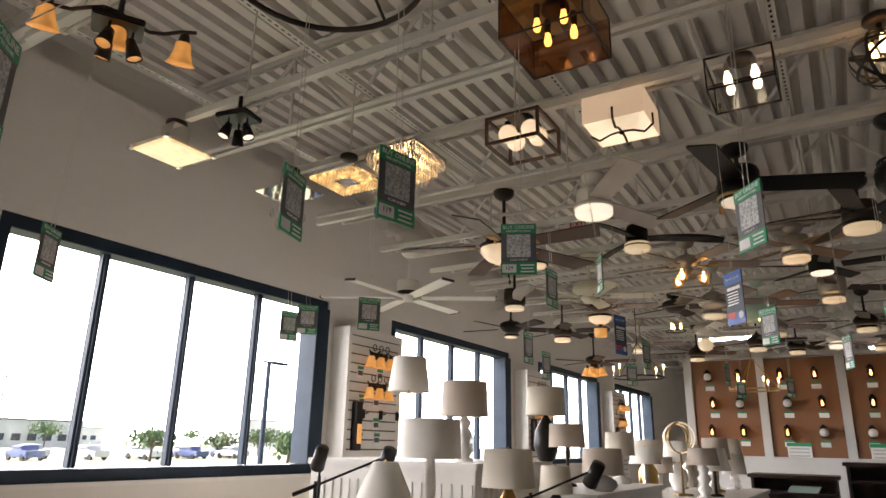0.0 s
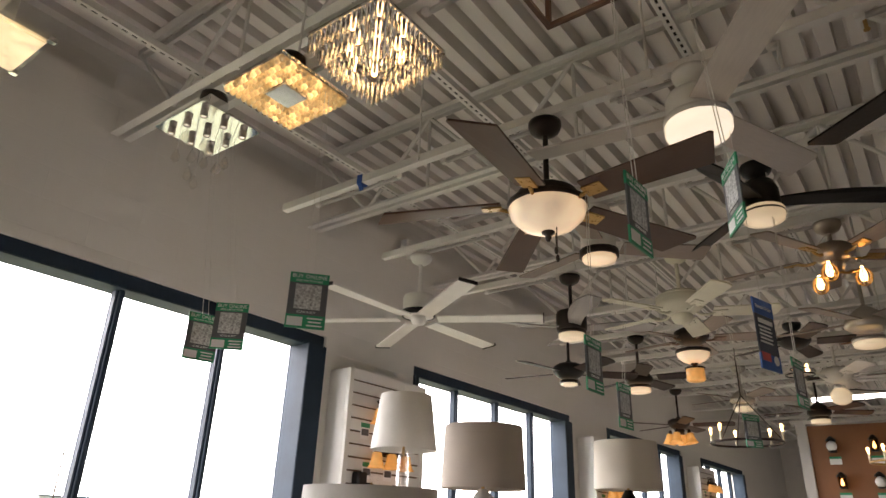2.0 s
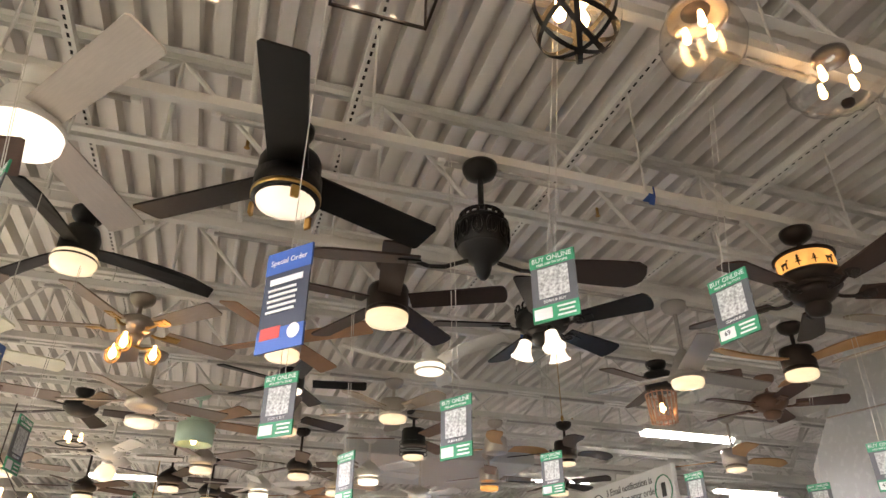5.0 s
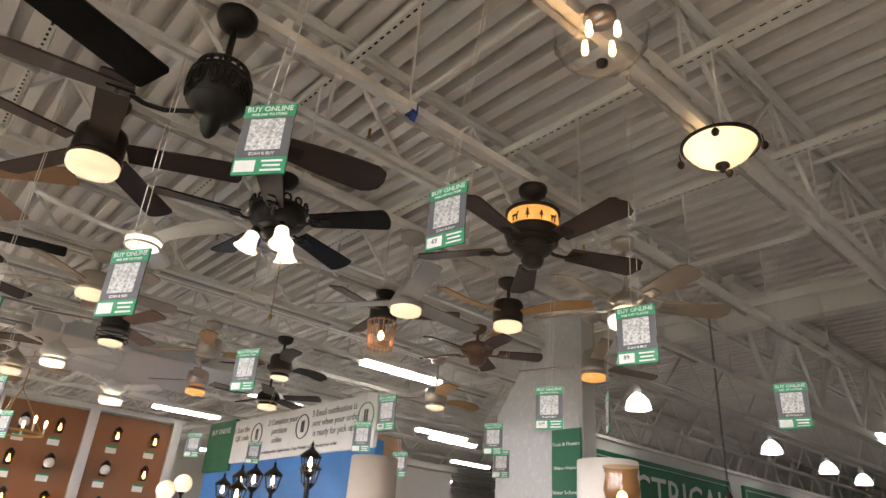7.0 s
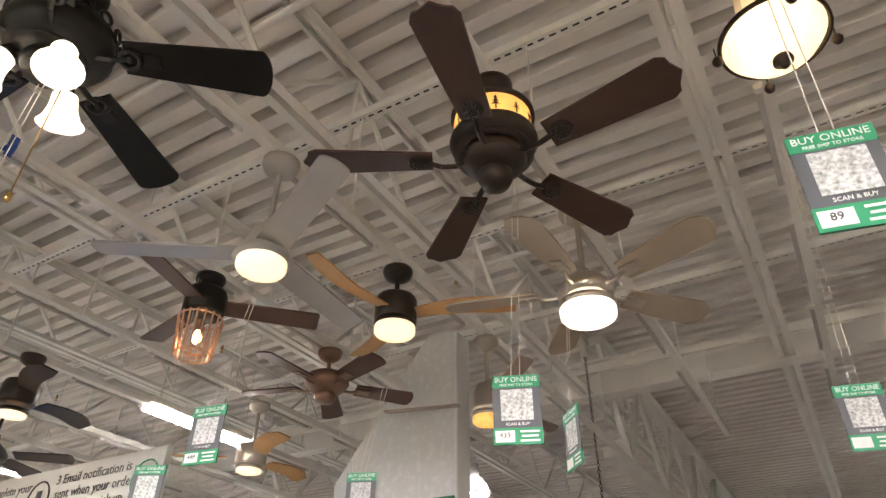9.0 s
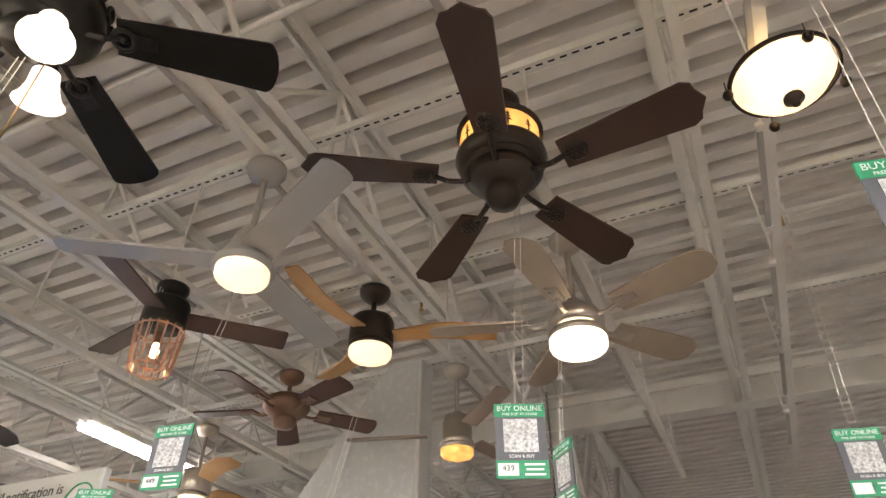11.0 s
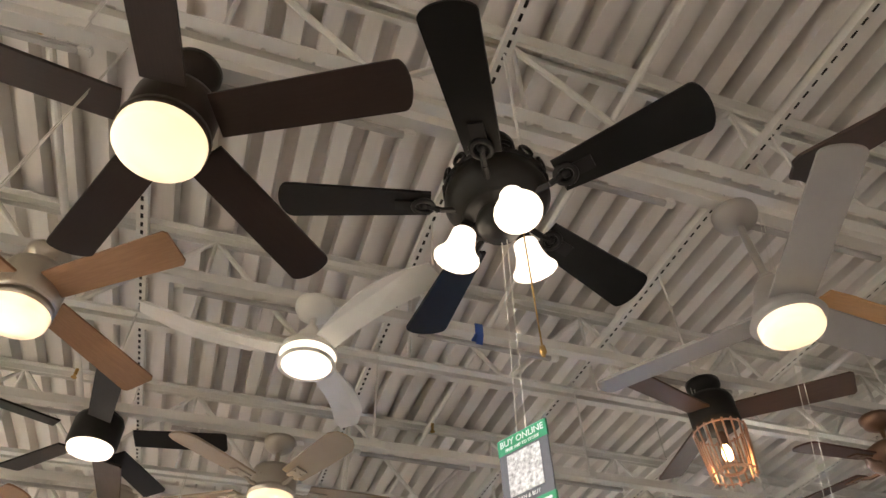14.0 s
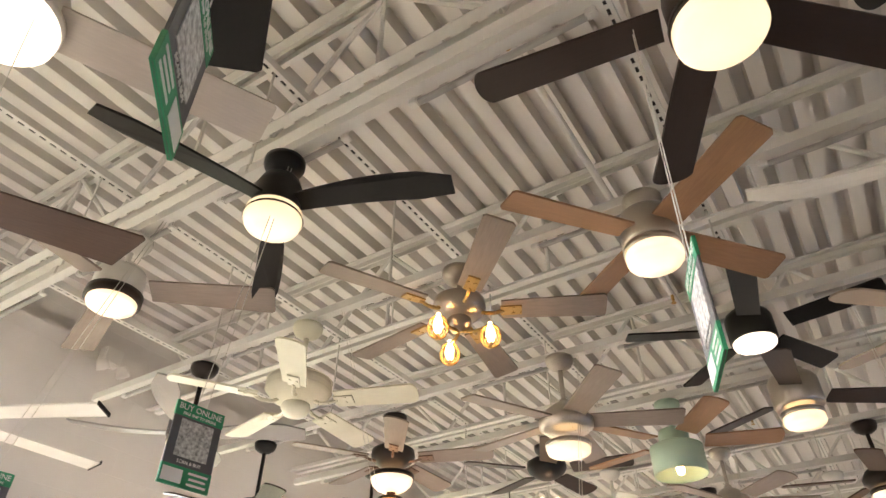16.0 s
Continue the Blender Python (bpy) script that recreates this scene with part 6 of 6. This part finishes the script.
# dark counter and shelving below the brown display
for x, w_, h_, lb in ((-0.13, 0.86, 1.43, "low dark wood shelf unit with green leaflets"), (0.86, 0.92, 1.58, "taller dark wood shelf unit with open shelves")):
    f = thing("shelf_unit", (x, 8.9, 0), lb, "shelf unit", "dark shelf units")
    for sx in (-1, 1):
        part("side_panel", box((sx * (w_ / 2 - 0.015), 0, (h_ - 0.04) / 2), (0.03, 0.5, h_ - 0.04), 0.003), DARKWOOD, f)
    part("back_panel", box((0, 0.24, (h_ - 0.04) / 2), (w_ - 0.06, 0.015, h_ - 0.04), 0.002), DARKWOOD, f)
    part("top", box((0, -0.01, h_ - 0.02), (w_ + 0.06, 0.56, 0.04), 0.006), DARKWOOD, f)
    for k in range(4):
        part("shelf", box((0, -0.01, 0.1 + (h_ - 0.3) * k / 3), (w_ - 0.062, 0.48, 0.025), 0.003), DARKWOOD, f)
f = thing("leaflet_stack", (-0.05, 8.83, 0.1 + 1.13 + 0.013), "pale green leaflets stacked on the shelf", "leaflets")
for k in range(4):
    part("leaflet", box((0.01 * k, 0.006 * k, 0.008 + 0.016 * k), (0.3, 0.22, 0.014)), mat("pale_green_paper", (0.45, 0.62, 0.55), 0.7), f)


# ---- slat wall pilasters between the windows ----
def slatwall(y0, y1, top, k):
    f = thing("slatwall_panel", (XW, y0, 0), "white slatwall pilaster hung with vanity lights", "slatwall", "slatwall panels")
    d = 0.24
    wd = y1 - y0
    part("carcass", box((d / 2, wd / 2, top / 2), (d - 0.03, wd, top), 0.004), BEAD, f)
    # Dark brown sheet behind the slats darkens the gaps between them.
    part("groove_back", box((d - 0.0135, wd / 2, top / 2 + 0.1), (0.003, wd - 0.1, top - 0.3)), mat("dark_brown_slat_back", (0.16, 0.11, 0.07), 0.7, vary=0.1), f)
    n_ = int((top - 0.3) / 0.1)
    for j in range(n_):
        part("slat", box((d - 0.003, wd / 2, 0.36 + 0.1 * j), (0.024, wd - 0.1, 0.084), 0.002), BEAD, f)
    for s_ in (0.025, wd - 0.025):
        part("edge_trim", box((d - 0.004, s_, top / 2), (0.03, 0.05, top), 0.003), WHITE, f)
    rnd = random.Random(k)
    x = XW + d + 0.006
    for j, z in enumerate((2.62, 2.28)):
        v = thing("vanity_light", (x, y0 + wd * 0.55, z), "bronze scroll vanity light with amber glass shades", "vanity light", "vanity lights")
        part("backplate", box((0.012, 0, 0), (0.024, 0.3, 0.08), 0.008), BRONZE, v)
        bm = bmesh.new()
        for q in range(3):
            bm_torus(bm, 0.035, 0.005, Matrix.Translation((0.03, -0.12 + 0.12 * q, 0.09)) @ pose(0, 0, 0, 0, 90), 16, 5)
        part("scroll", bm, BRONZE, v)
        for q in range(4 - j):
            yy = -0.27 + 0.18 * q
            bm = bmesh.new()
            bm_path(bm, [(0.02, yy * 0.7, 0.02), (0.07, yy, 0.045), (0.1, yy, 0.0)], 0.007, 6)
            part("arm", bm, BRONZE, v)
            bell_shade(v, (0.1, yy, -0.02), G_AMBER, 0, 0, BRONZE, 1.2)
    for j, z in enumerate((2.42, 2.12, 1.88, 1.72)):
        for q in range(2):
            c = thing("price_card", (x + 0.002, y0 + wd * (0.25 + 0.3 * q) + rnd.uniform(-0.04, 0.04), z), "small green and white price card on slatwall", "price card", "price cards")
            part("card", box((0, 0, 0), (0.005, 0.1, 0.13)), P_WHITE, c)
            part("card_header", box((0.004, 0, 0.045), (0.005, 0.1, 0.035)), P_GREEN, c)
            part("card_body", box((0.004, 0, -0.01), (0.005, 0.08, 0.05)), P_GREY, c)
    for j in range(3):
        v = thing("wall_sconce", (x, y0 + 0.3 + 0.32 * j, 1.98), "small clear glass wall sconce with black backplate", "sconce", "glass sconces")
        part("backplate", box((0.01, 0, 0), (0.02, 0.06, 0.1), 0.006), BLACK, v)
        part("arm", rod((0.015, 0, 0), (0.08, 0, 0.01), 0.007, 6), BLACK, v)
        part("glass", lathe(((0.02, 0), (0.04, 0.03), (0.042, 0.12)), 16), CLEAR, v, at=(0.08, 0, 0.0))
    v = thing("outdoor_sconce", (x, y0 + 0.16, 1.75), "tall dark outdoor sconce with amber glow", "sconce", "outdoor sconces")
    part("body", box((0.04, 0, 0.1), (0.08, 0.1, 0.5), 0.008), BLACK, v)
    part("glass", box((0.085, 0, 0.02), (0.012, 0.07, 0.2), 0.003), G_AMBER, v)


slatwall(5.5, 6.5, 2.9, 1)
slatwall(10.15, 11.15, 2.9, 2)
slatwall(14.75, 15.75, 2.9, 3)


# ---- hanging price tags ----
CARDW, CARDH = 0.127, 0.19
TAG = {}


def tag_meshes():
    TAG["board"] = to_mesh("board", box((0, 0, -CARDH / 2), (CARDW, 0.004, CARDH), 0.001), P_GREY)
    TAG["header"] = to_mesh("header", box((0, 0, -0.0175), (CARDW + 0.001, 0.0056, 0.035)), P_GREEN)
    TAG["footer"] = to_mesh("footer", box((0, 0, -CARDH + 0.022), (CARDW + 0.001, 0.0056, 0.044)), P_GREEN)
    TAG["code"] = to_mesh("code_panel", box((0, 0, -0.083), (0.085, 0.0066, 0.085)), P_CODE)
    TAG["price"] = to_mesh("price_label", box((-0.034, 0, -CARDH + 0.022), (0.05, 0.0072, 0.03)), P_WHITE)
    TAG["title"] = text_mesh("BUY ONLINE", 0.02, P_WHITE, 0.0006)
    TAG["sub"] = text_mesh("FREE SHIP TO STORE", 0.0095, P_WHITE, 0.0006)
    TAG["scan"] = text_mesh("SCAN & BUY", 0.011, P_WHITE, 0.0006)
    for k in range(3):
        TAG["line%d" % k] = to_mesh("printed_line", box((0.03, 0, -CARDH + 0.034 - 0.012 * k), (0.05 - 0.008 * (k % 2), 0.0072, 0.005)), P_WHITE)


tag_meshes()
INKTXT = {}
TAGSIZE = 1.07


def price_tag(x, y, z, ang, price="", lean=0.0):
    f = thing("price_tag", Matrix.Translation((x, y, z)) @ pose(0, 0, 0, 0, lean, ang) @ Matrix.Scale(TAGSIZE, 4), "green and grey hanging price tag on strings", "price tag", "hanging price tags")
    part("board", TAG["board"], P_GREY, f)
    part("header", TAG["header"], P_GREEN, f)
    part("footer", TAG["footer"], P_GREEN, f)
    part("code_panel", TAG["code"], P_CODE, f, "pale printed square")
    part("price_label", TAG["price"], P_WHITE, f)
    for k in range(3):
        part("printed_line", TAG["line%d" % k], P_WHITE, f)
    for side in (0, 180):
        q = pose(0, 0, 0, 0, 0, side)
        part("writing", TAG["title"], P_WHITE, f, at=q @ pose(0, -0.0032, -0.013, 90))
        part("writing", TAG["sub"], P_WHITE, f, at=q @ pose(0, -0.0032, -0.028, 90))
        part("writing", TAG["scan"], P_WHITE, f, at=q @ pose(0, -0.0032, -0.136, 90))
    if price:
        if price not in INKTXT:
            INKTXT[price] = text_mesh(price, 0.02, INK, 0.0006)
        part("writing", INKTXT[price], INK, f, at=pose(-0.034, -0.0042, -CARDH + 0.024, 90))
    near = min(RAILS, key=lambda r_: abs(r_ - y))
    up = (rail_z(near) + 0.02 - z) / TAGSIZE
    bm = bmesh.new()
    dy = (near - y) / TAGSIZE
    dx_, dy_ = dy * math.sin(radians(ang)), dy * math.cos(radians(ang))
    bm_rod(bm, (-0.012, 0, -0.004), (dx_ - 0.006, dy_, up), 0.0013, 4)
    bm_rod(bm, (0.012, 0, -0.004), (dx_ + 0.006, dy_, up), 0.0013, 4)
    part("string", bm, mat("white_string", (0.7, 0.68, 0.62), 0.7), f)


for x, y, z, a, pr in ((0.86, 3.34, 2.653, -52, ""), (1.436, 3.313, 2.665, -78, "69"), (0.21, 4.02, 2.45, -46, ""), (0.785, 3.95, 2.41, -60, ""), (1.66, 4.98, 2.51, -65, ""), (0.57, 4.75, 2.38, -70, ""),
                       (-0.755, 3.236, 2.6, 87, ""), (-0.57, 3.5, 2.72, -60, ""), (-1.94, 3.18, 2.55, 50, ""), (-1.22, 3.96, 2.4, 89, ""), (-1.39, 4.67, 2.37, 86, ""),
                       (2.19, 3.18, 2.476, -78, "89"), (2.796, 4.056, 2.442, -68, "439"), (2.658, 5.167, 2.508, -80, "449"), (3.3, 4.076, 2.51, -138, ""), (3.55, 5.16, 2.497, -70, ""), (2.96, 5.83, 2.47, -64, ""),
                       (2.64, 7.93, 2.51, -50, ""), (3.3, 8.1, 2.55, -50, ""), (3.457, 3.2, 2.483, -75, ""), (-0.67, 4.79, 2.43, 83, ""),
                       (-0.43, 1.335, 2.45, 79, "119"), (-0.787, 1.31, 2.46, 107, ""), (-0.48, 2.22, 2.516, 24, "129"), (-1.98, 1.25, 2.45, 125, ""), (-2.59, 3.33, 2.59, 43, ""), (-2.72, 3.29, 2.55, 75, ""),
                       (-0.6, 0.42, 2.35, 131, ""), (0.35, 2.12, 2.48, -50, ""), (-1.2, 6.3, 2.45, 60, ""), (-0.4, 6.6, 2.45, 80, ""), (0.9, 6.6, 2.45, -60, ""), (0.0, 8.2, 2.45, 60, ""), (1.2, 8.0, 2.45, -60, ""), (-0.6, 9.0, 2.5, 50, ""), (4.2, 5.7, 2.45, -70, ""), (3.9, 6.6, 2.45, -60, "")):
    price_tag(x, y, z, a, pr)


SPECIAL = 0.95


def special_tag(x, y, z, ang):
    f = thing("special_order_sign", Matrix.Translation((x, y, z)) @ pose(0, 0, 0, 0, 0, ang) @ Matrix.Scale(SPECIAL, 4), "navy hanging special order sign with blue ends", "hanging sign", "special order signs")
    part("board", box((0, 0, -0.13), (0.14, 0.004, 0.26), 0.001), P_NAVY, f)
    part("header", box((0, 0, -0.03), (0.141, 0.0056, 0.06)), P_BLUE, f)
    part("footer", box((0, 0, -0.232), (0.141, 0.0056, 0.056)), P_BLUE, f)
    part("red_flash", box((-0.03, 0, -0.215), (0.06, 0.0072, 0.03)), P_RED, f)
    part("round_mark", rod((0.04, 0.0036, -0.22), (0.04, -0.0036, -0.22), 0.018, 20), P_WHITE, f)
    for side in (0, 180):
        q = pose(0, 0, 0, 0, 0, side)
        part("writing", text_mesh("Special Order", 0.02, P_WHITE, 0.0006), P_WHITE, f, at=q @ pose(0, -0.0032, -0.03, 90))
        part("brand_bar", box((0, -0.003, -0.083), (0.1, 0.002, 0.016)), P_WHITE, f, at=q)
        for k in range(5):
            part("printed_line", box((-0.01 + 0.004 * (k % 2), -0.003, -0.105 - 0.014 * k), (0.085, 0.002, 0.006)), P_WHITE, f, at=q)
    bm = bmesh.new()
    near = min(RAILS, key=lambda r_: abs(r_ - y))
    dy = near - y
    bm_rod(bm, (0, 0, -0.002), (dy * math.sin(radians(ang)) / SPECIAL, dy * math.cos(radians(ang)) / SPECIAL, (rail_z(near) + 0.022 - z) / SPECIAL), 0.0013, 4)
    part("string", bm, mat("white_string", (0.7, 0.68, 0.62), 0.7), f)


special_tag(0.142, 3.256, 2.49, -48)
special_tag(-0.647, 4.094, 2.49, 75)
